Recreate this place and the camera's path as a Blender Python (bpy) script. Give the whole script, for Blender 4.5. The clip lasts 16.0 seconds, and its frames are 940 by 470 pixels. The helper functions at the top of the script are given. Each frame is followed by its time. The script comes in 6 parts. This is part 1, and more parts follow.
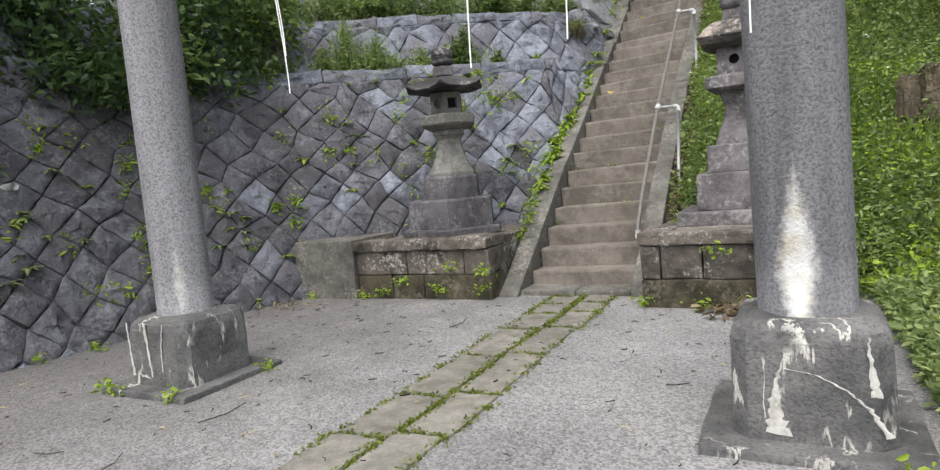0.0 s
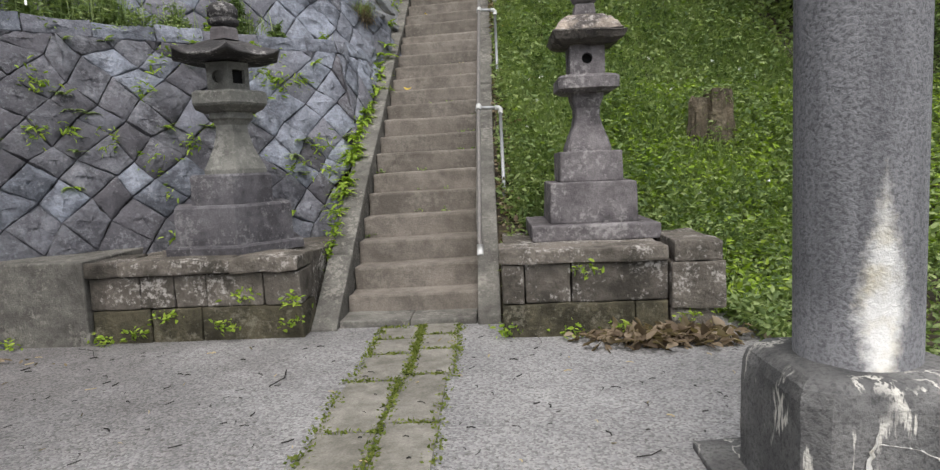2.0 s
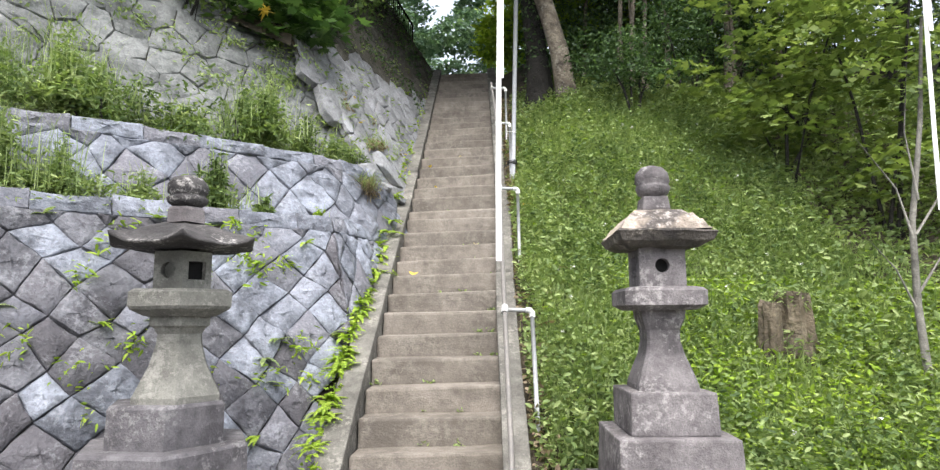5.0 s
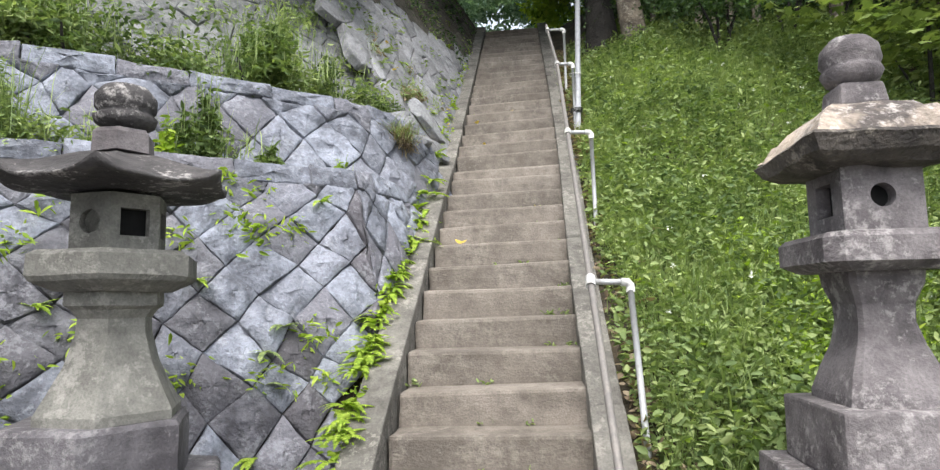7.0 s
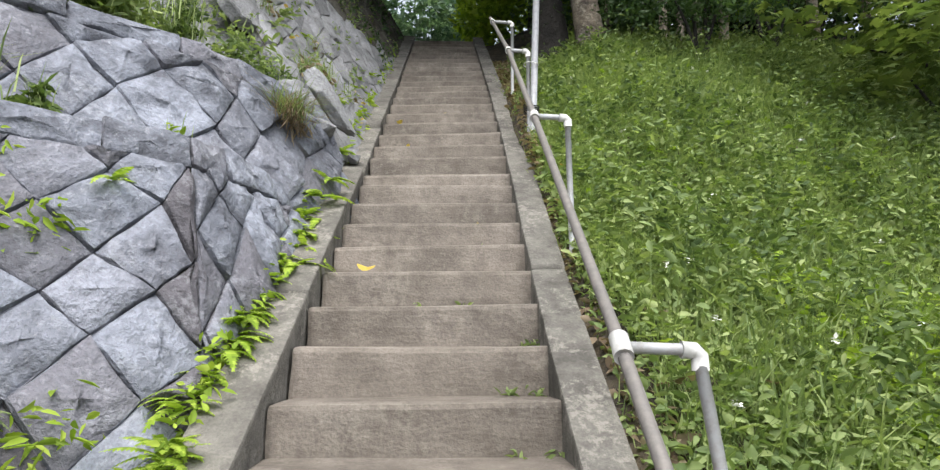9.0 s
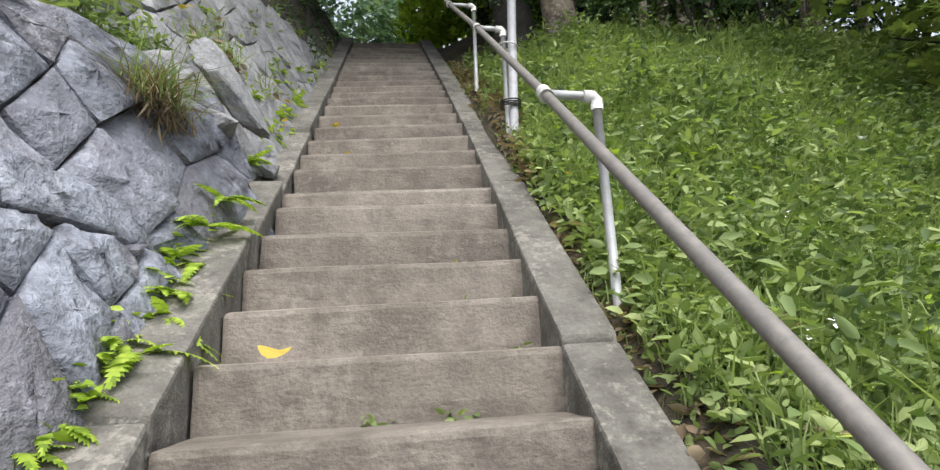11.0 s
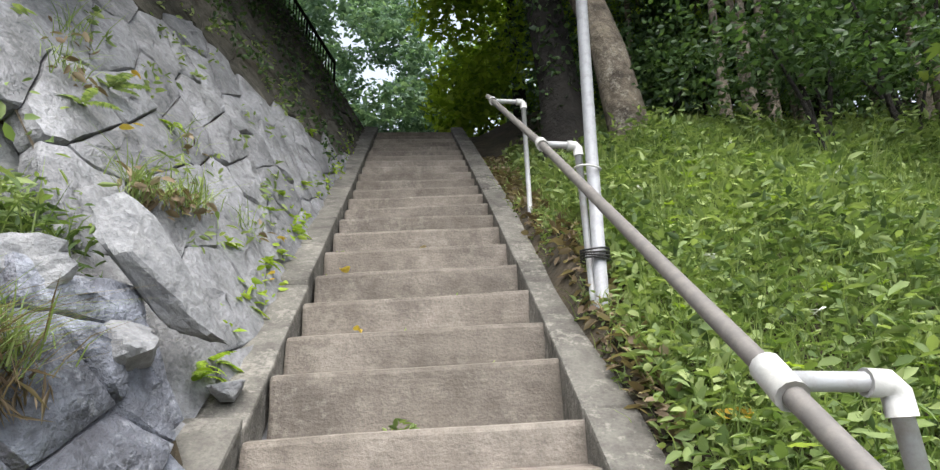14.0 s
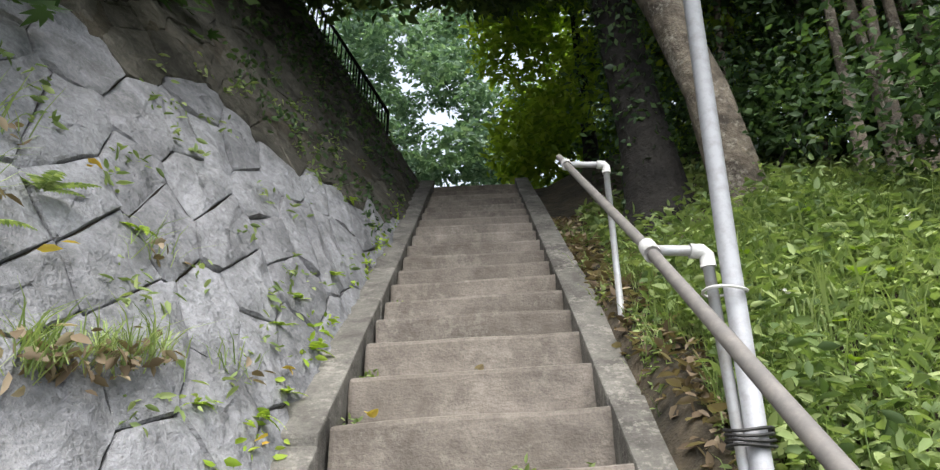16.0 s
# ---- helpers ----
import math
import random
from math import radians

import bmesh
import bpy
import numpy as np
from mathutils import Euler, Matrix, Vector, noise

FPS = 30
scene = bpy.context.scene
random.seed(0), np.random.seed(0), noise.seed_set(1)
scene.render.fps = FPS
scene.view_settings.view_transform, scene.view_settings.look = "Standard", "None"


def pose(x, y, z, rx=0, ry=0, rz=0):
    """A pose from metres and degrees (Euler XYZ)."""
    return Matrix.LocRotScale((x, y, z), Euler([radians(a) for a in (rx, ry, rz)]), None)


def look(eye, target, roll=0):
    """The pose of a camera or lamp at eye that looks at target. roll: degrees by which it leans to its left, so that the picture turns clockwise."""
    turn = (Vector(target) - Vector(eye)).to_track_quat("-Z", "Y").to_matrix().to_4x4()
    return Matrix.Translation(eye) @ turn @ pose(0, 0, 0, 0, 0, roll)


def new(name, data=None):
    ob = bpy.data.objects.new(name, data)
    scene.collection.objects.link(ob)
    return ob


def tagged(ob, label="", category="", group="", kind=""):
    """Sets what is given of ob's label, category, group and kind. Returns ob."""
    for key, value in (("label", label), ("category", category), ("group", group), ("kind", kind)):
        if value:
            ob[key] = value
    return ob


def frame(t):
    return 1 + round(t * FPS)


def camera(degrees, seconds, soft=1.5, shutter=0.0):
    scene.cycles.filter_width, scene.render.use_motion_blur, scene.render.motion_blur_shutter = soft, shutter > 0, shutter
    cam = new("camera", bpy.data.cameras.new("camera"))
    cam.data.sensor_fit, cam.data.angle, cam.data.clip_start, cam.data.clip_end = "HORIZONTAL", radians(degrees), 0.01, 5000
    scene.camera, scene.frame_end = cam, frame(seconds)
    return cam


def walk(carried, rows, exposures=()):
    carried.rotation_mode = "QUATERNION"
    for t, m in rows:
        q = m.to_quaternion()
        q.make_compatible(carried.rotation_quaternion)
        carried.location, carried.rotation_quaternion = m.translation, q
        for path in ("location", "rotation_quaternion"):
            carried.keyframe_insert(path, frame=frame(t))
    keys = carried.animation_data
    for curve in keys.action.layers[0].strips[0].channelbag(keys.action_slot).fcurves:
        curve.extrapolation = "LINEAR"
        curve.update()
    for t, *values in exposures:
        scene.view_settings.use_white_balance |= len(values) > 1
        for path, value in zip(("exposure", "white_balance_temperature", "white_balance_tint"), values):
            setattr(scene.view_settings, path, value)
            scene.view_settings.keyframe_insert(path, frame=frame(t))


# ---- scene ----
cam = camera(74.2, 16.0, soft=1.3)
PATH = [
    (0, (2.428, -0.512, 1.208), (1.495, 1.247, 1.019), -5.1),
    (0.5, (1.994, -0.369, 1.174), (1.257, 1.485, 1.034), -4.0),
    (1, (1.608, -0.222, 1.175), (1.254, 1.735, 0.96), -4.7),
    (1.5, (1.393, -0.008, 1.161), (1.221, 1.959, 0.843), -3.6),
    (2, (1.245, 0.355, 1.22), (1.16, 2.340, 0.993), -2.5),
    (2.5, (1.172, 0.624, 1.269), (1.126, 2.612, 1.05), -0.8),
    (3, (1.079, 1.035, 1.43), (1.086, 3.032, 1.54), -0.9),
    (3.5, (1.056, 1.238, 1.612), (1.142, 3.219, 1.872), -1.5),
    (4, (1.105, 1.457, 1.709), (1.175, 3.416, 2.106), 0.1),
    (4.5, (1.067, 1.573, 1.717), (1.181, 3.538, 2.073), -1.2),
    (5, (0.963, 1.682, 1.688), (0.917, 3.663, 1.959), -0.5),
    (5.2, (0.909, 1.757, 1.671), (0.82, 3.747, 1.847), -0.5),
    (7.3, (0.77, 3.349, 1.635), (0.573, 5.321, 1.899), -0.9),
    (7.5, (0.752, 3.517, 1.678), (0.554, 5.476, 2.03), -0.6),
    (8, (0.68, 3.931, 1.728), (0.639, 5.896, 2.097), -0.8),
    (10.3, (0.619, 5.890, 1.884), (0.748, 7.842, 2.301), 0.3),
    (10.5, (0.614, 5.966, 1.948), (0.754, 7.901, 2.436), -0.7),
    (11, (0.557, 6.217, 2.096), (0.817, 8.152, 2.531), -1.9),
    (11.5, (0.571, 6.383, 2.143), (0.699, 8.316, 2.641), -0.3),
    (12, (0.603, 6.565, 2.308), (0.645, 8.515, 2.75), -0.1),
    (12.5, (0.574, 6.754, 2.489), (0.74, 8.670, 3.038), -0.3),
    (13, (0.63, 6.943, 2.624), (0.862, 8.837, 3.225), 0.6),
    (13.5, (0.642, 7.177, 2.817), (0.783, 9.072, 3.44), 0.9),
    (14, (0.557, 7.328, 3.016), (0.731, 9.214, 3.658), -1.7),
    (14.5, (0.633, 7.537, 3.114), (0.674, 9.386, 3.875), -3.5),
    (15, (0.588, 7.731, 3.299), (0.469, 9.615, 3.959), -2.1),
    (15.5, (0.557, 7.891, 3.507), (0.571, 9.785, 4.151), -3.4),
    (16, (0.63, 8.112, 3.687), (0.59, 9.966, 4.437), -0.7),
]
EXPOSURES = [(0, 0.95), (1.2, 0.9), (2, 0.75), (2.5, 0.9), (3.5, 1.65), (5, 1.8), (7.5, 1.56), (11, 1.42), (13, 1.58), (16, 1.7)]
walk(cam, [(t, look(eye, target, roll)) for t, eye, target, roll in PATH], EXPOSURES)

# ---- light ----
SUN_ELEV, SUN_ROT = radians(60), radians(178)
world = bpy.data.worlds.new("sky")
scene.world = world
world.use_nodes = True
wn = world.node_tree
sky = wn.nodes.new("ShaderNodeTexSky")
sky.sky_type = 'NISHITA'
sky.sun_disc = False
sky.sun_elevation, sky.sun_rotation = SUN_ELEV, SUN_ROT
sky.air_density, sky.dust_density, sky.ozone_density = 1.0, 3.0, 1.0
wn.nodes["Background"].inputs[1].default_value = 0.15
grey = wn.nodes.new("ShaderNodeHueSaturation")
grey.inputs["Saturation"].default_value = 0.42
wn.links.new(sky.outputs[0], grey.inputs["Color"])
wn.links.new(grey.outputs[0], wn.nodes["Background"].inputs[0])
sun = new("sun", bpy.data.lights.new("sun", 'SUN'))
sun.data.energy, sun.data.angle, sun.data.color = 1.35, radians(60), (1.0, 0.96, 0.9)
sun.rotation_euler = (radians(30), 0, radians(2))


# ---- materials ----
def nt(name, rough=0.9, metal=0.0):
    m = bpy.data.materials.new(name)
    m.use_nodes = True
    t = m.node_tree
    b = t.nodes["Principled BSDF"]
    b.inputs["Roughness"].default_value, b.inputs["Metallic"].default_value = rough, metal
    b.inputs["Specular IOR Level"].default_value = 0.25
    return m, t, b


def node(t, kind, **kw):
    n = t.nodes.new(kind)
    for k, v in kw.items():
        n.inputs[k.replace("_", " ")].default_value = v
    return n


def noise_tex(t, co, scale, detail=4.0, rough=0.55):
    n = node(t, "ShaderNodeTexNoise", Scale=scale, Detail=detail, Roughness=rough)
    t.links.new(co, n.inputs["Vector"])
    return n.outputs["Fac"]


def ramp(t, fac, *stops):
    r = t.nodes.new("ShaderNodeValToRGB")
    els = r.color_ramp.elements
    while len(els) < len(stops):
        els.new(0.5)
    for e, (p, c) in zip(els, stops):
        e.position = p
        e.color = (*c, 1.0) if len(c) == 3 else c
    t.links.new(fac, r.inputs[0])
    return r.outputs[0]


def mix(t, fac, a, b, kind='MIX'):
    n = t.nodes.new("ShaderNodeMix")
    n.data_type, n.blend_type = 'RGBA', kind
    for sock, v in ((n.inputs[0], fac), (n.inputs[6], a), (n.inputs[7], b)):
        if hasattr(v, "is_linked"):
            t.links.new(v, sock)
        elif isinstance(v, tuple):
            sock.default_value = (*v, 1.0)
        else:
            sock.default_value = v
    return n.outputs[2]


def arith(t, op, a, b=0.0, clamp=False):
    n = t.nodes.new("ShaderNodeMath")
    n.operation, n.use_clamp = op, clamp
    for sock, v in ((n.inputs[0], a), (n.inputs[1], b)):
        if hasattr(v, "is_linked"):
            t.links.new(v, sock)
        else:
            sock.default_value = v
    return n.outputs[0]


def bump(t, b, height, strength=0.4, dist=0.02):
    n = node(t, "ShaderNodeBump", Strength=strength, Distance=dist)
    t.links.new(height, n.inputs["Height"])
    t.links.new(n.outputs[0], b.inputs["Normal"])


def position(t):
    return t.nodes.new("ShaderNodeNewGeometry").outputs["Position"]


def stone_mat(name, dark, light, spot=(0.5, 0.5, 0.47), spots=0.0, moss=0.0, grain=60.0, vary=0.25, strength=0.5, tint=None):
    """Weathered stone: broad stains, grain, pale lichen spots, moss patches, and a shade of its own for each piece."""
    m, t, b = nt(name, 0.92)
    p = position(t)
    broad = noise_tex(t, p, 2.6, 5.0, 0.6)
    fine = noise_tex(t, p, grain, 3.0, 0.7)
    mid = noise_tex(t, p, 11.0, 4.0, 0.6)
    col = ramp(t, arith(t, 'ADD', arith(t, 'MULTIPLY', broad, 0.6), arith(t, 'MULTIPLY', mid, 0.4)), (0.40, dark), (0.60, light))
    rnd = t.nodes.new("ShaderNodeObjectInfo").outputs["Random"]
    isl = t.nodes.new("ShaderNodeNewGeometry").outputs["Random Per Island"]
    shade = arith(t, 'ADD', 1.0 - vary, arith(t, 'MULTIPLY', arith(t, 'FRACT', arith(t, 'ADD', rnd, isl)), 2 * vary))
    if tint:
        col = mix(t, ramp(t, arith(t, 'FRACT', arith(t, 'MULTIPLY', arith(t, 'ADD', rnd, isl), 7.31)), (0.45, (0, 0, 0)), (0.9, (1, 1, 1))), col, tint)
    col = mix(t, 1.0, col, shade, 'MULTIPLY')
    col = mix(t, ramp(t, fine, (0.3, (0.35, 0.35, 0.35)), (0.62, (0, 0, 0))), col, (0.03, 0.03, 0.03))
    if spots:
        blot = arith(t, 'ADD', arith(t, 'MULTIPLY', noise_tex(t, p, 26.0, 6.0, 0.75), 0.6), arith(t, 'MULTIPLY', noise_tex(t, p, 3.7, 3.0), 0.4))
        col = mix(t, arith(t, 'MULTIPLY', ramp(t, blot, (0.53, (0, 0, 0)), (0.60, (1, 1, 1))), spots), col, spot)
    if moss:
        g = arith(t, 'ADD', noise_tex(t, p, 3.5, 6.0, 0.7), moss - 0.5)
        col = mix(t, ramp(t, g, (0.52, (0, 0, 0)), (0.64, (0.85, 0.85, 0.85))), col, (0.075, 0.085, 0.025))
    t.links.new(col, b.inputs["Base Color"])
    bump(t, b, arith(t, 'ADD', arith(t, 'MULTIPLY', mid, 1.4), arith(t, 'MULTIPLY', fine, 0.5)), strength, 0.03)
    return m


def leaf_mat(name, c0, c1, c2, gloss=0.6):
    """Leaves: each island takes a colour between three greens, and lets light through."""
    m, t, b = nt(name, gloss)
    isl = t.nodes.new("ShaderNodeNewGeometry").outputs["Random Per Island"]
    patch = noise_tex(t, position(t), 1.3, 3.0)
    col = ramp(t, arith(t, 'ADD', arith(t, 'MULTIPLY', isl, 0.6), arith(t, 'MULTIPLY', patch, 0.5)), (0.2, c0), (0.55, c1), (0.9, c2))
    t.links.new(col, b.inputs["Base Color"])
    tr = t.nodes.new("ShaderNodeBsdfTranslucent")
    t.links.new(mix(t, 1.0, col, (1.0, 1.1, 0.55), 'MULTIPLY'), tr.inputs[0])
    ms = t.nodes.new("ShaderNodeMixShader")
    ms.inputs[0].default_value = 0.4
    t.links.new(b.outputs[0], ms.inputs[1])
    t.links.new(tr.outputs[0], ms.inputs[2])
    t.links.new(ms.outputs[0], t.nodes["Material Output"].inputs[0])
    return m


def metal_mat(name, col, worn, rough=0.5, metal=0.6):
    m, t, b = nt(name, rough, metal)
    p = position(t)
    c = mix(t, ramp(t, noise_tex(t, p, 22.0, 6.0, 0.7), (0.45, (0, 0, 0)), (0.7, (1, 1, 1))), col, worn)
    t.links.new(c, b.inputs["Base Color"])
    bump(t, b, noise_tex(t, p, 150.0), 0.15, 0.003)
    return m


WALL = stone_mat("wall_stone", (0.092, 0.098, 0.117), (0.27, 0.292, 0.345), (0.42, 0.44, 0.48), 0.3, 0.0, 45.0, 0.18, 0.85, (0.15, 0.149, 0.17))
WALL_STAINED = stone_mat("stained_wall_stone", (0.058, 0.057, 0.066), (0.17, 0.172, 0.192), (0.31, 0.315, 0.34), 0.35, 0.0, 45.0, 0.2, 0.85, (0.1, 0.096, 0.108))
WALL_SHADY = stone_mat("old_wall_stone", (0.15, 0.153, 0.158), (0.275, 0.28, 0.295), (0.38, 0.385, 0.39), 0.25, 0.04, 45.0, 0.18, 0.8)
WALL_HIGH = stone_mat("high_wall_stone", (0.085, 0.09, 0.088), (0.205, 0.212, 0.21), (0.34, 0.35, 0.34), 0.3, 0.08, 45.0, 0.2, 0.6)
PALE_ROCK = stone_mat("pale_rock", (0.165, 0.17, 0.18), (0.3, 0.306, 0.315), (0.42, 0.42, 0.42), 0.25, 0.0, 50.0, 0.06, 0.5)
# dark for moss and for overhanging shade, both put into the colour
WALL_MOSSY_SHADED = stone_mat("shaded_mossy_wall_stone", (0.032, 0.03, 0.022), (0.098, 0.092, 0.074), (0.17, 0.16, 0.135), 0.25, 0.1, 45.0, 0.25, 0.9)
STEP = stone_mat("step_stone", (0.13, 0.114, 0.097), (0.233, 0.206, 0.178), (0.32, 0.295, 0.255), 0.3, 0.05, 90.0, 0.14, 0.28)


def chisel(m):
    """Adds the slanting tool marks of hand-dressed stone to a material's relief, and damp stains to its colour."""
    t = m.node_tree
    b = t.nodes["Principled BSDF"]
    turn = t.nodes.new("ShaderNodeMapping")
    turn.inputs["Rotation"].default_value = (0.0, radians(28), 0.0)
    turn.inputs["Scale"].default_value = (26.0, 40.0, 70.0)
    t.links.new(position(t), turn.inputs[0])
    marks = noise_tex(t, turn.outputs[0], 1.0, 2.0, 0.5)
    cut = node(t, "ShaderNodeBump", Strength=0.3, Distance=0.01)
    t.links.new(marks, cut.inputs["Height"])
    t.links.new(b.inputs["Normal"].links[0].from_socket, cut.inputs["Normal"])
    t.links.new(cut.outputs[0], b.inputs["Normal"])
    col = b.inputs["Base Color"].links[0].from_socket
    damp = ramp(t, noise_tex(t, position(t), 1.7, 5.0, 0.65), (0.42, (0, 0, 0)), (0.66, (0.35, 0.35, 0.35)))
    t.links.new(mix(t, damp, col, (0.105, 0.09, 0.072)), b.inputs["Base Color"])


chisel(STEP)
KERB = stone_mat("kerb_stone", (0.09, 0.085, 0.076), (0.19, 0.182, 0.162), (0.38, 0.36, 0.32), 0.4, 0.05, 80.0, 0.12, 0.5)
PODIUM_MOSSY = stone_mat("mossy_podium_stone", (0.04, 0.036, 0.022), (0.13, 0.115, 0.075), (0.3, 0.28, 0.22), 0.35, 0.16, 60.0, 0.25, 0.7)
PODIUM = stone_mat("podium_stone", (0.06, 0.053, 0.043), (0.18, 0.158, 0.135), (0.5, 0.47, 0.44), 0.7, 0.15, 60.0, 0.25, 0.6)
LANTERN = stone_mat("lantern_stone", (0.08, 0.072, 0.075), (0.20, 0.183, 0.187), (0.44, 0.42, 0.41), 0.45, 0.0, 90.0, 0.06, 0.4)
LANTERN_DARK = stone_mat("dark_lantern_stone", (0.062, 0.058, 0.064), (0.145, 0.138, 0.148), (0.4, 0.39, 0.39), 0.3, 0.0, 90.0, 0.06, 0.4)
LANTERN_PALE = stone_mat("pale_lantern_stone", (0.105, 0.104, 0.094), (0.20, 0.197, 0.178), (0.38, 0.37, 0.34), 0.35, 0.0, 90.0, 0.06, 0.4)
EAVE = stone_mat("eave_stone", (0.045, 0.04, 0.037), (0.13, 0.115, 0.10), (0.4, 0.36, 0.3), 0.4, 0.0, 50.0, 0.05, 0.9)
ROOF = stone_mat("roof_stone", (0.035, 0.033, 0.034), (0.085, 0.08, 0.08), (0.5, 0.48, 0.46), 0.5, 0.0, 60.0, 0.05, 0.6)
PATCHED = stone_mat("flaked_roof_stone", (0.075, 0.065, 0.06), (0.50, 0.42, 0.34), (0.6, 0.56, 0.52), 0.5, 0.0, 60.0, 0.05, 0.6)
PAVER = stone_mat("paver_stone", (0.16, 0.15, 0.125), (0.29, 0.275, 0.24), (0.36, 0.35, 0.31), 0.2, 0.0, 90.0, 0.10, 0.4)
EARTH = stone_mat("mossy_earth", (0.025, 0.022, 0.015), (0.07, 0.06, 0.042), (0.18, 0.17, 0.13), 0.3, 0.16, 35.0, 0.0, 1.0)
SOIL = stone_mat("soil", (0.03, 0.026, 0.018), (0.085, 0.068, 0.045), (0.2, 0.16, 0.1), 0.0, 0.10, 30.0, 0.0, 0.8)
BARK = stone_mat("bark", (0.055, 0.045, 0.035), (0.20, 0.17, 0.13), (0.34, 0.32, 0.27), 0.5, 0.0, 35.0, 0.0, 0.9)
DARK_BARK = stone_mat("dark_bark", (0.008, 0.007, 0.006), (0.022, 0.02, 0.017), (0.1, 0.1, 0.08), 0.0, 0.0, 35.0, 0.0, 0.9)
GREY_BARK = stone_mat("grey_bark", (0.09, 0.085, 0.075), (0.22, 0.21, 0.185), (0.3, 0.29, 0.26), 0.3, 0.0, 60.0, 0.0, 0.5)
RUST = stone_mat("stump_wood", (0.04, 0.033, 0.024), (0.14, 0.113, 0.078), (0.3, 0.26, 0.18), 0.3, 0.10, 40.0, 0.1, 1.0)
LEAF_GRASS = leaf_mat("ground_leaf", (0.112, 0.168, 0.064), (0.212, 0.283, 0.107), (0.365, 0.43, 0.185))
LEAF_FERN = leaf_mat("fern_leaf", (0.14, 0.22, 0.03), (0.26, 0.38, 0.04), (0.42, 0.52, 0.09))
LEAF_DARK = leaf_mat("dark_leaf", (0.026, 0.05, 0.024), (0.055, 0.10, 0.04), (0.12, 0.19, 0.07), 0.35)
LEAF_FATSIA = leaf_mat("fatsia_leaf", (0.025, 0.055, 0.02), (0.05, 0.10, 0.03), (0.10, 0.17, 0.05), 0.35)
LEAF_MID = leaf_mat("shrub_leaf", (0.053, 0.086, 0.034), (0.1, 0.153, 0.052), (0.2, 0.268, 0.085))
LEAF_MAPLE = leaf_mat("maple_leaf", (0.072, 0.108, 0.038), (0.15, 0.203, 0.062), (0.285, 0.34, 0.115))
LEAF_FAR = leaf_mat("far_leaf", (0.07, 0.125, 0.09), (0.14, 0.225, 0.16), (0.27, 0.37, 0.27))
LEAF_LIME = leaf_mat("lime_leaf", (0.14, 0.22, 0.025), (0.28, 0.39, 0.04), (0.44, 0.54, 0.08))
LEAF_DRY = leaf_mat("dry_leaf", (0.10, 0.072, 0.05), (0.22, 0.165, 0.112), (0.42, 0.34, 0.25), 0.7)
LEAF_YELLOW = leaf_mat("yellow_leaf", (0.35, 0.2, 0.03), (0.5, 0.32, 0.05), (0.6, 0.45, 0.1), 0.6)
MOSS = leaf_mat("moss", (0.085, 0.115, 0.02), (0.15, 0.185, 0.035), (0.24, 0.27, 0.07), 0.8)
PIPE = metal_mat("galvanised_pipe", (0.36, 0.37, 0.385), (0.27, 0.26, 0.24), 0.5, 0.2)
RAIL = metal_mat("brown_pipe", (0.15, 0.142, 0.135), (0.21, 0.195, 0.18), 0.55, 0.1)
CAP = metal_mat("white_fitting", (0.5, 0.5, 0.49), (0.38, 0.38, 0.36), 0.5, 0.1)
POLE = metal_mat("grey_pole", (0.30, 0.31, 0.33), (0.22, 0.22, 0.23), 0.55, 0.1)
WIRE = metal_mat("dark_wire", (0.03, 0.03, 0.03), (0.05, 0.05, 0.05), 0.5, 0.4)
IRON = metal_mat("black_iron", (0.012, 0.012, 0.012), (0.03, 0.025, 0.02), 0.6, 0.5)
PAPER = metal_mat("white_paper", (0.82, 0.82, 0.8), (0.74, 0.74, 0.7), 0.8, 0.0)
STRAW = metal_mat("straw_rope", (0.45, 0.36, 0.2), (0.32, 0.25, 0.14), 0.9, 0.0)
LIME = metal_mat("lime_crust", (0.52, 0.51, 0.48), (0.26, 0.245, 0.20), 0.9, 0.0)
# near-black, so the shade inside the fire boxes is in the colour
HOLLOW_SHADE = metal_mat("hollow_shade", (0.008, 0.008, 0.008), (0.012, 0.012, 0.012), 1.0, 0.0)


def asphalt():
    m, t, b = nt("concrete_ground", 0.93)
    p = position(t)
    peb = node(t, "ShaderNodeTexVoronoi", Scale=85.0)
    t.links.new(p, peb.inputs["Vector"])
    broad = noise_tex(t, p, 0.9, 5.0, 0.65)
    col = ramp(t, broad, (0.3, (0.175, 0.173, 0.174)), (0.7, (0.305, 0.30, 0.30)))
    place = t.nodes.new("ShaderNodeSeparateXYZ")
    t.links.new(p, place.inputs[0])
    # darker and browner towards negative x, with a ragged noisy edge
    left_tone = arith(t, 'ADD', arith(t, 'MULTIPLY', place.outputs[0], -0.16), arith(t, 'MULTIPLY', noise_tex(t, p, 1.6, 6.0, 0.7), 1.1))
    col = mix(t, ramp(t, left_tone, (0.45, (0, 0, 0)), (0.95, (0.72, 0.72, 0.72))), col, (0.115, 0.107, 0.105))
    chip = node(t, "ShaderNodeSeparateColor")
    t.links.new(peb.outputs["Color"], chip.inputs[0])
    col = mix(t, 1.0, col, ramp(t, chip.outputs[0], (0.0, (0.62, 0.61, 0.6)), (0.5, (1, 1, 1)), (1.0, (1.35, 1.33, 1.3))), 'MULTIPLY')
    col = mix(t, ramp(t, noise_tex(t, p, 40.0, 2.0), (0.64, (0, 0, 0)), (0.70, (0.8, 0.8, 0.8))), col, (0.08, 0.07, 0.065))
    t.links.new(col, b.inputs["Base Color"])
    bump(t, b, arith(t, 'SUBTRACT', noise_tex(t, p, 60.0), peb.outputs["Distance"]), 0.5, 0.008)
    return m


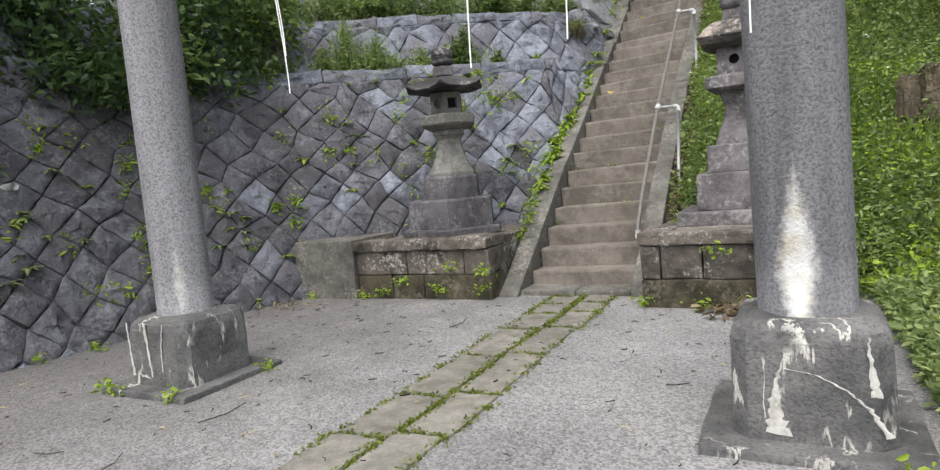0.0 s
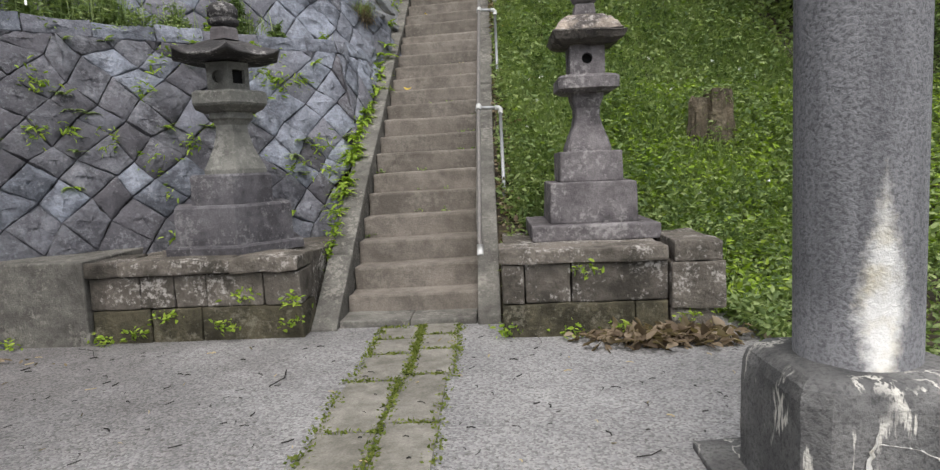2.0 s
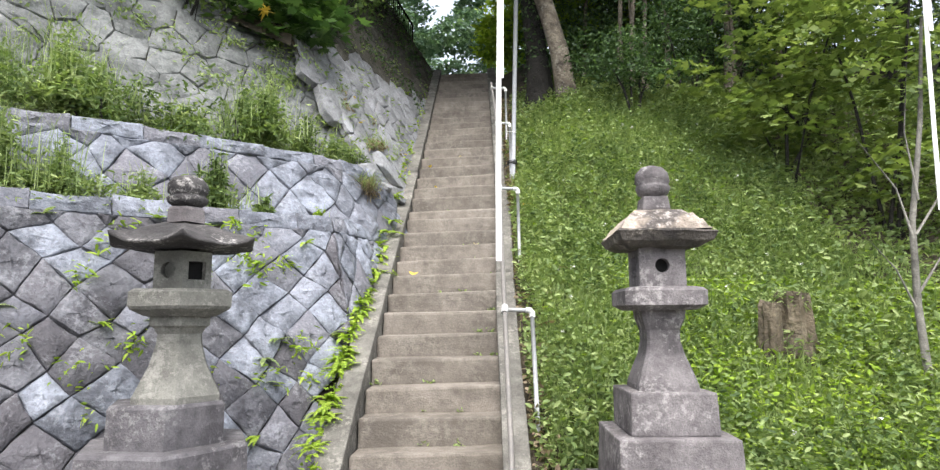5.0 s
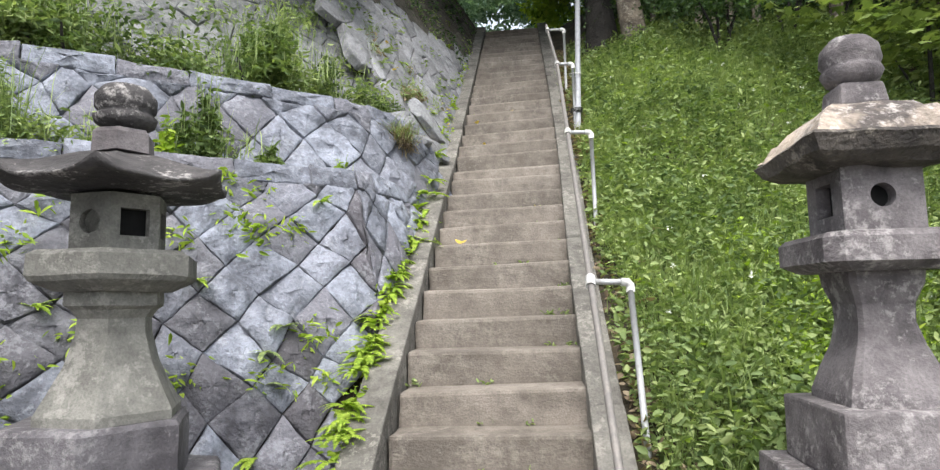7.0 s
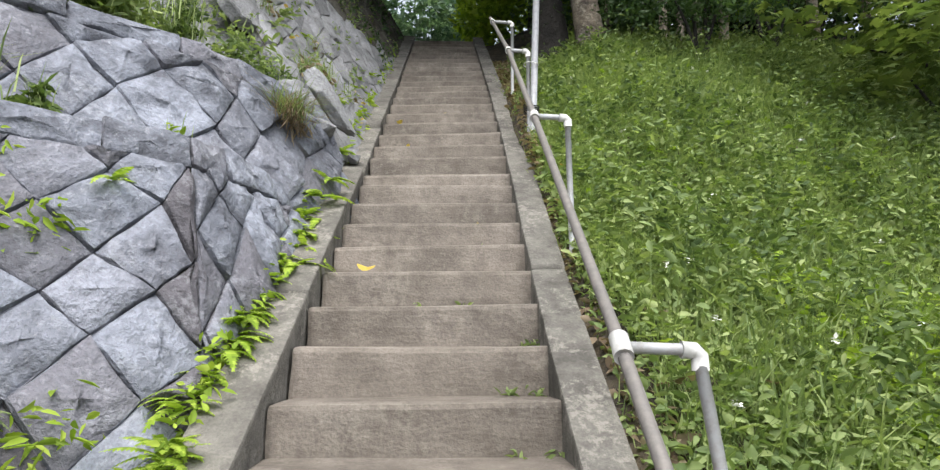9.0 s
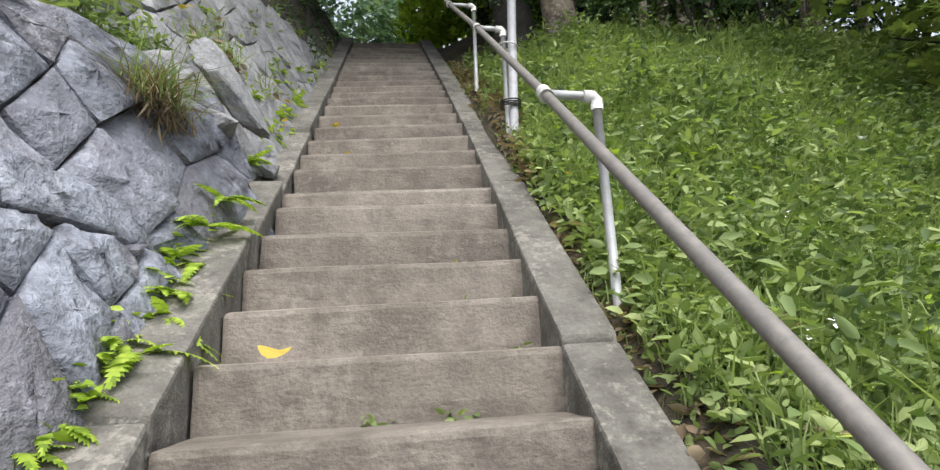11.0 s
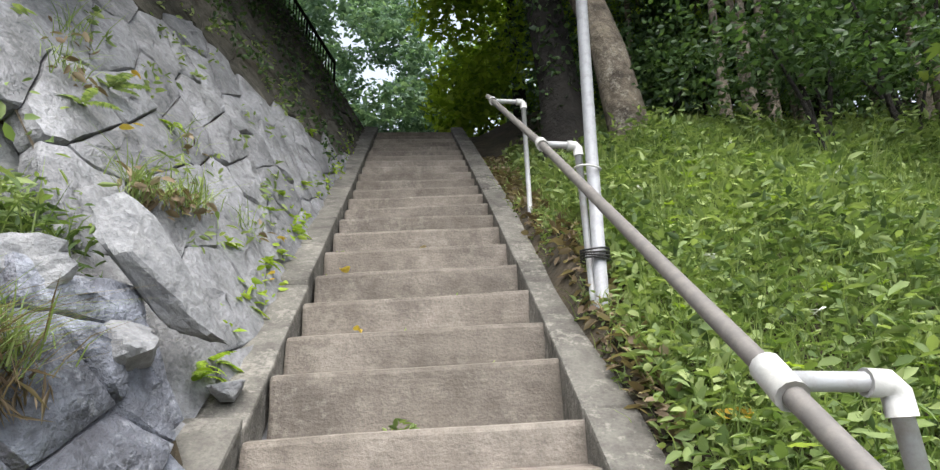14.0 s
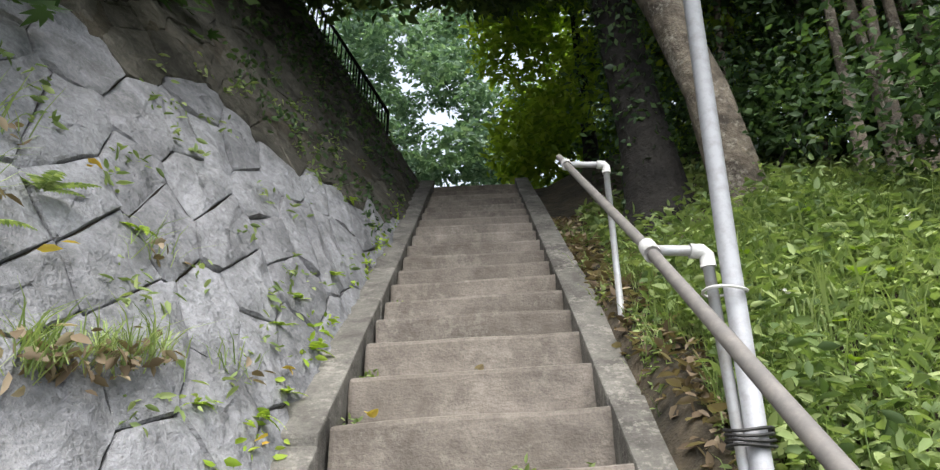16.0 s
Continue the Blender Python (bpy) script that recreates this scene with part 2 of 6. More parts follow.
def pillar_mat(name, x0, z0, z1, half, dark=0.125, light=0.225):
    """Rough granite render with a pale lime run of its own shape."""
    m, t, b = nt(name, 0.9)
    tc = t.nodes.new("ShaderNodeTexCoord").outputs["Object"]
    p = position(t)
    s = t.nodes.new("ShaderNodeSeparateXYZ")
    t.links.new(tc, s.inputs[0])
    fine = noise_tex(t, p, 75.0, 3.0, 0.7)
    streak = t.nodes.new("ShaderNodeMapping")
    streak.inputs["Scale"].default_value = (9.0, 9.0, 0.7)
    t.links.new(tc, streak.inputs[0])
    run = noise_tex(t, streak.outputs[0], 1.0, 5.0, 0.6)
    col = ramp(t, run, (0.3, (dark, dark, dark * 1.06)), (0.7, (light, light, light * 1.04)))
    col = mix(t, ramp(t, fine, (0.36, (0.65, 0.65, 0.65)), (0.55, (0, 0, 0))), col, (0.05, 0.05, 0.055))
    zz = t.nodes.new("ShaderNodeMapRange")
    zz.inputs[1].default_value, zz.inputs[2].default_value = z0, z1
    t.links.new(s.outputs[2], zz.inputs[0])
    prof = ramp(t, zz.outputs[0], (0.0, (0.5,) * 3), (0.35, (1.0,) * 3), (0.55, (0.8,) * 3), (0.85, (0.22,) * 3), (1.0, (0.0,) * 3))
    off = arith(t, 'ABSOLUTE', arith(t, 'SUBTRACT', s.outputs[0], x0))
    edge = arith(t, 'SUBTRACT', arith(t, 'SUBTRACT', arith(t, 'MULTIPLY', prof, half + 0.022), 0.022), off)
    edge = arith(t, 'ADD', edge, arith(t, 'MULTIPLY', arith(t, 'SUBTRACT', noise_tex(t, p, 26.0, 5.0, 0.7), 0.5), 0.09))
    front = arith(t, 'LESS_THAN', s.outputs[1], 0.0)
    mask = arith(t, 'MULTIPLY', ramp(t, arith(t, 'ADD', edge, 0.5), (0.495, (0, 0, 0)), (0.545, (0.85, 0.85, 0.85))), front)
    lime = ramp(t, noise_tex(t, p, 12.0, 4.0), (0.45, (0.66, 0.655, 0.63)), (0.68, (0.50, 0.46, 0.36)))
    col = mix(t, mask, col, lime)
    t.links.new(col, b.inputs["Base Color"])
    bump(t, b, fine, 0.55, 0.02)
    return m


def plinth_mat():
    """Dark mottled render with thin white cracks and lime runs."""
    m, t, b = nt("plinth_render", 0.9)
    p = position(t)
    fine = noise_tex(t, p, 60.0, 3.0, 0.7)
    col = ramp(t, noise_tex(t, p, 3.0, 6.0, 0.65), (0.35, (0.075, 0.075, 0.075)), (0.68, (0.20, 0.195, 0.19)))
    col = mix(t, ramp(t, fine, (0.34, (0.6, 0.6, 0.6)), (0.52, (0, 0, 0))), col, (0.04, 0.04, 0.04))
    map_ = t.nodes.new("ShaderNodeMapping")
    map_.inputs["Scale"].default_value = (5.0, 5.0, 1.1)
    t.links.new(p, map_.inputs[0])
    run = noise_tex(t, map_.outputs[0], 1.0, 6.0, 0.6)
    line = arith(t, 'ABSOLUTE', arith(t, 'SUBTRACT', run, 0.5))
    rare = ramp(t, noise_tex(t, p, 4.2, 2.0), (0.52, (0, 0, 0)), (0.6, (1, 1, 1)))
    col = mix(t, arith(t, 'MULTIPLY', ramp(t, line, (0.006, (1, 1, 1)), (0.02, (0, 0, 0))), rare), col, (0.55, 0.53, 0.48))
    t.links.new(col, b.inputs["Base Color"])
    bump(t, b, fine, 0.6, 0.02)
    return m


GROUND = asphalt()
PILLAR_L = pillar_mat("grey_pillar", 0.13, 0.0, 0.62, 0.03, 0.2, 0.33)
PILLAR_R = pillar_mat("stained_pillar", -0.03, -0.12, 0.77, 0.085)
PLINTH = plinth_mat()


# ---- building blocks ----
def mesh_ob(name, bm, material, parent=None, label="", smooth=False):
    me = bpy.data.meshes.new(name)
    bm.to_mesh(me)
    bm.free()
    if smooth:
        me.polygons.foreach_set("use_smooth", [True] * len(me.polygons))
    me.materials.append(material)
    ob = new(name, me)
    if parent:
        ob.parent = parent
        ob.matrix_parent_inverse = parent.matrix_basis.inverted()
    if label:
        ob["label"] = label
    return ob


def part(name, bm, material, parent, label="", smooth=False):
    return mesh_ob(name, bm, material, parent, label, smooth)


def thing(name, label, category, group="", kind="", at=(0, 0, 0)):
    ob = new(name)
    ob.matrix_basis = pose(*at)
    ob.empty_display_size = 0.1
    return tagged(ob, label, category, group, kind)


def array_mesh(name, verts, faces, material, parent=None, smooth=False):
    """A mesh from numpy arrays: verts (n, 3), faces (m, 3 or 4)."""
    me = bpy.data.meshes.new(name)
    k = faces.shape[1]
    me.vertices.add(len(verts))
    me.vertices.foreach_set("co", verts.astype(np.float32).ravel())
    me.loops.add(faces.size)
    me.loops.foreach_set("vertex_index", faces.astype(np.int32).ravel())
    me.polygons.add(len(faces))
    me.polygons.foreach_set("loop_start", np.arange(0, faces.size, k, dtype=np.int32))
    if smooth:
        me.polygons.foreach_set("use_smooth", np.ones(len(faces), dtype=bool))
    me.update(calc_edges=True)
    me.materials.append(material)
    ob = new(name, me)
    if parent:
        ob.parent = parent
        ob.matrix_parent_inverse = parent.matrix_basis.inverted()
    return ob


def rough(bm, amount, scale, seed=0.0):
    for v in bm.verts:
        n = noise.noise_vector(v.co * scale + Vector((seed, seed * 1.7, -seed)))
        v.co += n * amount


def block(x0, x1, y0, y1, z0, z1, bevel=0.015, rough_by=0.006, cuts=2, seed=0.0, top=1.0):
    """A worn stone block, optionally tapered towards its top."""
    bm = bmesh.new()
    bmesh.ops.create_cube(bm, size=1.0)
    for v in bm.verts:
        f = top if v.co.z > 0 else 1.0
        v.co = Vector(((x0 + x1) / 2 + v.co.x * f * (x1 - x0), (y0 + y1) / 2 + v.co.y * f * (y1 - y0), (z0 + z1) / 2 + v.co.z * (z1 - z0)))
    if bevel:
        bmesh.ops.bevel(bm, geom=list(bm.edges), offset=bevel, segments=2, affect='EDGES', profile=0.6)
    if cuts:
        bmesh.ops.subdivide_edges(bm, edges=[e for e in bm.edges if e.calc_length() > 0.12], cuts=cuts, use_grid_fill=True)
    if rough_by:
        rough(bm, rough_by, 7.0, seed)
    return bm


def sweep(bm, pts, radii, sides=8, cap=True):
    """A tube along points with a radius at each."""
    pts = [Vector(p) for p in pts]
    rings, up = [], Vector((0, 0, 1))
    for i, p in enumerate(pts):
        d = (pts[min(i + 1, len(pts) - 1)] - pts[max(i - 1, 0)]).normalized()
        a = d.cross(up if abs(d.z) < 0.95 else Vector((1, 0, 0))).normalized()
        b = a.cross(d)
        r = radii[i] if hasattr(radii, "__len__") else radii
        rings.append([bm.verts.new(p + (a * math.cos(2 * math.pi * j / sides) + b * math.sin(2 * math.pi * j / sides)) * r) for j in range(sides)])
    for q, s in zip(rings, rings[1:]):
        for j in range(sides):
            bm.faces.new((q[j], q[(j + 1) % sides], s[(j + 1) % sides], s[j]))
    if cap:
        bm.faces.new(rings[0])
        bm.faces.new(rings[-1][::-1])
    return bm


def lathe(profile, sides=24, square=False, chamfer=0.0):
    """Rings from (half width, height) pairs; round, or square with cut corners."""
    bm = bmesh.new()
    rings = []
    for w, z in profile:
        if square:
            c = w * chamfer
            ring = [(w, -w + c), (w, w - c), (w - c, w), (-w + c, w), (-w, w - c), (-w, -w + c), (-w + c, -w), (w - c, -w)] if chamfer else [(w, -w), (w, w), (-w, w), (-w, -w)]
        else:
            ring = [(w * math.cos(2 * math.pi * j / sides), w * math.sin(2 * math.pi * j / sides)) for j in range(sides)]
        rings.append([bm.verts.new((x, y, z)) for x, y in ring])
    for q, s in zip(rings, rings[1:]):
        n = len(q)
        for j in range(n):
            bm.faces.new((q[j], q[(j + 1) % n], s[(j + 1) % n], s[j]))
    bm.faces.new(rings[0][::-1])
    bm.faces.new(rings[-1])
    return bm


ROUNDED = ("weeds", "stem_leaves", "mound_leaves", "ledge_weeds", "dry_leaves", "yellow_leaves", "overgrowth", "creeper_leaves")


def leaves(name, pts, size, material, parent=None, droop=0.3, slim=0.45, seed=1, up=0.6):
    """Folded leaves, one at each point: four corners and a midrib fold, or six corners for those near the path."""
    rng = np.random.default_rng(seed)
    n = len(pts)
    d = rng.normal(size=(n, 3))
    d[:, 2] = d[:, 2] * 0.5 - droop
    d /= np.linalg.norm(d, axis=1)[:, None]
    nrm = rng.normal(size=(n, 3)) * 0.6
    nrm[:, 2] += up
    side = np.cross(d, nrm)
    side /= np.linalg.norm(side, axis=1)[:, None] + 1e-6
    lift = np.cross(side, d)
    s = (size * rng.uniform(0.55, 1.3, n))[:, None]
    mid = pts + d * s * 0.45
    if name in ROUNDED:
        w1, w2 = side * s * slim * 0.44, side * s * slim * 0.37
        low, high = pts + d * s * 0.27 + lift * s * 0.07, pts + d * s * 0.66 + lift * s * 0.05
        tip = pts + d * s - lift * s * 0.08
        v = np.stack([pts, low + w1, high + w2, tip, high - w2, low - w1], axis=1).reshape(-1, 3)
        base = np.arange(n)[:, None] * 6
        f = np.concatenate([base + [0, 1, 2], base + [0, 2, 3], base + [0, 3, 4], base + [0, 4, 5]])
        return array_mesh(name, v, f, material, parent)
    v = np.stack([pts, mid + side * s * slim * 0.5 + lift * s * 0.08, pts + d * s, mid - side * s * slim * 0.5 + lift * s * 0.08], axis=1).reshape(-1, 3)
    base = np.arange(n)[:, None] * 4
    f = np.concatenate([base + [0, 1, 2], base + [0, 2, 3]])
    return array_mesh(name, v, f, material, parent)


def palmate(name, pts, size, material, parent=None, seed=1, fingers=5, droop=0.35):
    """Lobed leaves: each point carries a fan of pointed leaflets in one tilted plane."""
    rng = np.random.default_rng(seed)
    n = len(pts)
    a = rng.uniform(0, 2 * np.pi, n)
    d = np.stack([np.cos(a), np.sin(a), -droop * rng.uniform(0.0, 2.0, n)], 1)
    d /= np.linalg.norm(d, axis=1)[:, None]
    nrm = np.stack([rng.normal(0, 0.3, n), rng.normal(0, 0.3, n), np.ones(n)], 1)
    side = np.cross(nrm, d)
    side /= np.linalg.norm(side, axis=1)[:, None]
    s = (size * rng.uniform(0.6, 1.3, n))[:, None]
    vs, fs = [], []
    for k in range(fingers):
        b = (k - (fingers - 1) / 2) * 0.62
        f = d * math.cos(b) + side * math.sin(b)
        g = -d * math.sin(b) + side * math.cos(b)
        l = s * (1.0 - 0.22 * abs(k - (fingers - 1) / 2))
        m = pts + f * l * 0.5
        vs.append(np.stack([pts, m + g * l * 0.17, pts + f * l, m - g * l * 0.17], 1))
    v = np.stack(vs, 1).reshape(-1, 3)
    base = np.arange(n * fingers)[:, None] * 4
    # the fan shares its stalk corner, so it counts as one leaf
    base0 = np.repeat(np.arange(n) * 4 * fingers, fingers)[:, None]
    f1 = np.concatenate([base0, base + 1, base + 2], 1)
    f2 = np.concatenate([base0, base + 2, base + 3], 1)
    return array_mesh(name, v, np.concatenate([f1, f2]), material, parent)


def fern(name, places, size, material, parent=None, seed=1, fronds=6):
    """Ferns: arching fronds of paired leaflets round each place, as one mesh."""
    rng = np.random.default_rng(seed)
    v, f = [], []
    for c in places:
        for k in range(fronds):
            a = rng.uniform(0, 2 * np.pi)
            d, s = np.array([np.cos(a), np.sin(a), 0]), np.array([-np.sin(a), np.cos(a), 0])
            l = size * rng.uniform(0.6, 1.2)
            rise, drop = rng.uniform(0.3, 0.7), rng.uniform(0.3, 0.9)
            n = 15
            spine = [c + d * l * q + np.array([0, 0, l * (rise * q - drop * q * q)]) for q in np.linspace(0, 1, n + 1)]
            for i in range(1, n):
                w = l * 0.19 * math.sin(math.pi * (0.12 + 0.86 * i / n)) * rng.uniform(0.85, 1.1)
                along = (spine[i + 1] - spine[i]) * 0.62
                sag = np.array([0, 0, w * rng.uniform(0.05, 0.3)])
                for g in (1, -1):
                    b = len(v)
                    out = s * g * w
                    v += [spine[i] - along * 0.7, spine[i] + out * 0.5 - along * 0.75, spine[i] + out + along * 0.9 - sag, spine[i] + out * 0.55 + along * 1.1, spine[i] + along * 0.8]
                    f += [(b, b + 1, b + 4), (b + 1, b + 3, b + 4), (b + 1, b + 2, b + 3)]
    return array_mesh(name, np.array(v), np.array(f), material, parent)


def blades(name, pts, height, width, material, parent=None, seed=1, lean=0.5):
    """Grass blades: three-sided tapering strips that bend over."""
    rng = np.random.default_rng(seed)
    n = len(pts)
    a = rng.uniform(0, 2 * np.pi, n)
    d = np.stack([np.cos(a), np.sin(a), np.zeros(n)], 1)
    s = np.stack([-np.sin(a), np.cos(a), np.zeros(n)], 1)
    h = (height * rng.uniform(0.5, 1.3, n))[:, None]
    l = (lean * rng.uniform(0.2, 1.4, n))[:, None]
    up = np.array([[0, 0, 1.0]])
    w = width * 0.5
    m = pts + up * h * 0.6 + d * h * l * 0.35
    tip = pts + up * h * 0.9 + d * h * l
    v = np.stack([pts - s * w, pts + s * w, m + s * w * 0.8, m - s * w * 0.8, tip], 1).reshape(-1, 3)
    b = np.arange(n)[:, None] * 5
    f = np.concatenate([b + [0, 1, 2], b + [0, 2, 3], b + [3, 2, 4]])
    return array_mesh(name, v, f, material, parent)


def clumps(centres, radii, per, seed, flat=0.7, shell=0.55):
    """Leaf places in ragged clumps round the given centres."""
    rng = np.random.default_rng(seed)
    out = []
    for c, r in zip(centres, radii):
        n = int(per * r * r)
        d = rng.normal(size=(n, 3))
        d /= np.linalg.norm(d, axis=1)[:, None]
        q = d * (shell + (1 - shell) * rng.random((n, 1))) * r * rng.uniform(0.75, 1.15, (n, 1))
        q[:, 2] *= flat
        out.append(np.asarray(c) + q)
    return np.concatenate(out)


# ---- the lie of the land ----
STEPS, STAIR_W = 37, 1.08
# how far single steps lie up or down the flight from an even spacing, in steps
UNEVEN = {15: 0.06, 16: -0.2, 19: 0.14, 20: 0.3, 21: 0.55}


def line_y(k):
    return 5.34 + 0.2634 * (k - 1) if k <= 6 else 6.657 + 0.2862 * (k - 6) if k <= 14 else 8.947 + 0.269 * (k - 14)


def line_z(k):
    return 0.06 + 0.1895 * k if k <= 6 else 1.197 + 0.191 * (k - 6) if k <= 14 else 2.725 + 0.193 * (k - 14)


def shifted(k):
    return k + (UNEVEN.get(k, 0.0) if k < 22 else 0.66)


def step_y(k):
    return line_y(shifted(k))


def step_z(k):
    """Height of a tread: the lowest ones lie a little under the line of the kerbs."""
    return line_z(shifted(k)) - max(0.0, 0.072 - 0.0078 * k)


def right_edge(y):
    """The flight's edge on the handrail side, which bows out a little half way up."""
    return STAIR_W + float(np.interp(y, (5.0, 7.8, 9.0, 10.0, 11.5, 15.0), (0.0, -0.01, 0.028, 0.045, 0.04, 0.0)))


def tread(y):
    """The step number, with fractions, under y."""
    return 1 + (y - 5.34) / 0.2634 if y <= 6.657 else 6 + (y - 6.657) / 0.2862 if y <= 8.947 else 14 + (y - 8.947) / 0.269


TOP_Y, TOP_Z = line_y(38), line_z(38)


def slope(y):
    """Height of the line over the step edges."""
    return max(0.0, min(TOP_Z, line_z(tread(y))))


def hill(x, y):
    """Height of the planted slope on the handrail's side of the stairs."""
    if y < 4.9:
        base = 0.0
    else:
        away = max(0.0, min(1.0, (x - 1.5) / 2.0))
        upper = max(0.0, min(1.0, (y - 8.2) / 2.8))
        base = max(0.0, slope(y) - 0.04 - 0.36 * away * (1 - upper) + 0.5 * upper * max(0.0, min(1.0, (x - 1.45) / 1.0)))
    base += (0.10 + 0.12 * max(0.0, min(1.0, (y - 8.8) / 0.8))) * max(0.0, min(1.0, (x - 1.25) / 0.09)) * max(0.0, min(1.0, (y - 6.4) / 1.2)) * max(0.0, min(1.0, (13.0 - y) / 2.0))
    edge = max(0.0, x - 3.0)
    if y < 6.0:
        base += min(edge, 2.5) * 0.22 * (1 - max(0.0, (y - 4.9) / 1.1))
    return base + 0.05 * noise.noise(Vector((x * 1.3, y * 1.3, 3.0))) * min(1.0, max(0.0, y - 4.6))


# ---- ground ----
def sheet(name, fx, xs, ys, material, label, category, kind="structure", smooth=True):
    vs = np.array([fx(x, y) for y in ys for x in xs])
    nx = len(xs)
    f = np.array([(j * nx + i, j * nx + i + 1, (j + 1) * nx + i + 1, (j + 1) * nx + i) for j in range(len(ys) - 1) for i in range(nx - 1)])
    return tagged(array_mesh(name, vs, f, material, smooth=smooth), label, category, kind=kind)


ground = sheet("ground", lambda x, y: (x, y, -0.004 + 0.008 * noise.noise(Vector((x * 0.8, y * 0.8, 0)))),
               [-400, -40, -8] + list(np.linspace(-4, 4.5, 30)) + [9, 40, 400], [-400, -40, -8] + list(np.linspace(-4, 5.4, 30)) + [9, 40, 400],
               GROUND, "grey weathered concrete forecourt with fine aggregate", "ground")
slope_bank = sheet("slope_ground", lambda x, y: (x, y, hill(x, y) - 0.02), list(np.linspace(1.2, 6.5, 40)) + [9, 16, 40],
                   list(np.linspace(4.85, 16.5, 80)) + [22, 40], SOIL, "dark earth bank beside the stone stairs", "bank")
verge = sheet("verge_ground", lambda x, y: (x, y, -0.02 + min(2.5, max(0.0, x - 2.95)) * 0.22 if x > 2.96 else -0.03), list(np.linspace(2.9, 7, 20)) + [14, 40],
              list(np.linspace(1.5, 4.85, 18)), SOIL, "earth verge beside the forecourt", "verge")
plateau = sheet("plateau_ground", lambda x, y: (x, y, TOP_Z - 0.01), [-30, -6, -0.2, 0.4, 1.2], [TOP_Y + 0.3, TOP_Y + 2, 25, 60], SOIL, "bare earth at the head of the stairs", "ground")

# ---- stairs ----
stairs = thing("stairs", "long steep flight of worn brown stone steps", "stairs", kind="structure")
for k in range(1, STEPS + 1):
    y = step_y(k)
    deep = step_y(k + 1) - y
    s = float(k)
    z1 = step_z(k) + random.uniform(-0.006, 0.006)
    low_end = random.Random(k).uniform(0.006, 0.016)
    bm = block(low_end - 0.003, right_edge(y) + 0.02, y, y + deep + 0.10, step_z(k) - 0.28, z1, 0.022, 0.009, 3, s)
    lean = (0.018 if k <= 9 else 0.03 if k <= 15 else 0.048 if k <= 26 else 0.028) + random.Random(k + 50).uniform(-0.008, 0.008)
    for v in bm.verts:
        v.co.z += (v.co.x - 0.54) * lean
    part("step", bm, STEP, stairs)
part("threshold_slab", block(0.0, 0.55, 5.02, 5.5, -0.02, 0.05, 0.012, 0.006, 2, 3.3), KERB, stairs, "flat slab of pale stone at the foot")
part("threshold_slab", block(0.555, 1.07, 5.03, 5.5, -0.02, 0.045, 0.012, 0.006, 2, 5.3), KERB, stairs)


def kerb_stone(x0, x1, ya, yb, lift, seed):
    bm = block(x0, x1, ya, yb - 0.008, -0.42, lift, 0.015, 0.0, 2)
    for v in bm.verts:
        v.co.z = max(v.co.z + line_z(tread(v.co.y)), -0.05)
        if x0 > 0.5:
            v.co.x += right_edge(v.co.y) - STAIR_W
    rough(bm, 0.008, 6.0, seed)
    return bm


kerb_left = thing("kerb_left", "sloping stone kerb along the wall side of the stairs", "kerb", kind="structure")
kerb_right = thing("kerb_right", "sloping stone kerb along the handrail side of the stairs", "kerb", kind="structure")
LEFT_KERB = ((4.94, 0.05), (5.62, 0.056), (6.72, 0.045), (7.82, 0.055), (8.9, 0.03), (9.48, -0.03), (10.55, 0.005), (11.8, 0.0), (13.0, 0.012), (14.2, 0.03), (15.6, 0.03))
for (ya, lift), (yb, _) in zip(LEFT_KERB, LEFT_KERB[1:]):
    part("kerb_stone", kerb_stone(-0.2 + random.uniform(-0.012, 0.012), 0.0, ya, yb, lift, ya), KERB, kerb_left)
y = 5.0
while y < TOP_Y:
    step_len = random.uniform(1.2, 1.7)
    part("kerb_stone", kerb_stone(STAIR_W - 0.004, 1.26 + random.uniform(-0.008, 0.008), y, min(y + step_len, TOP_Y + 0.2), 0.045 + random.uniform(-0.01, 0.01), y + 40), KERB, kerb_right)
    y += step_len


# ---- stone retaining walls ----
def clip_poly(poly, axis, limit, keep_less):
    out = []
    for a, b in zip(poly, poly[1:] + poly[:1]):
        ia = (a[axis] <= limit) == keep_less
        ib = (b[axis] <= limit) == keep_less
        if ia:
            out.append(a)
        if ia != ib:
            f = (limit - a[axis]) / (b[axis] - a[axis])
            out.append((a[0] + (b[0] - a[0]) * f, a[1] + (b[1] - a[1]) * f))
    return out


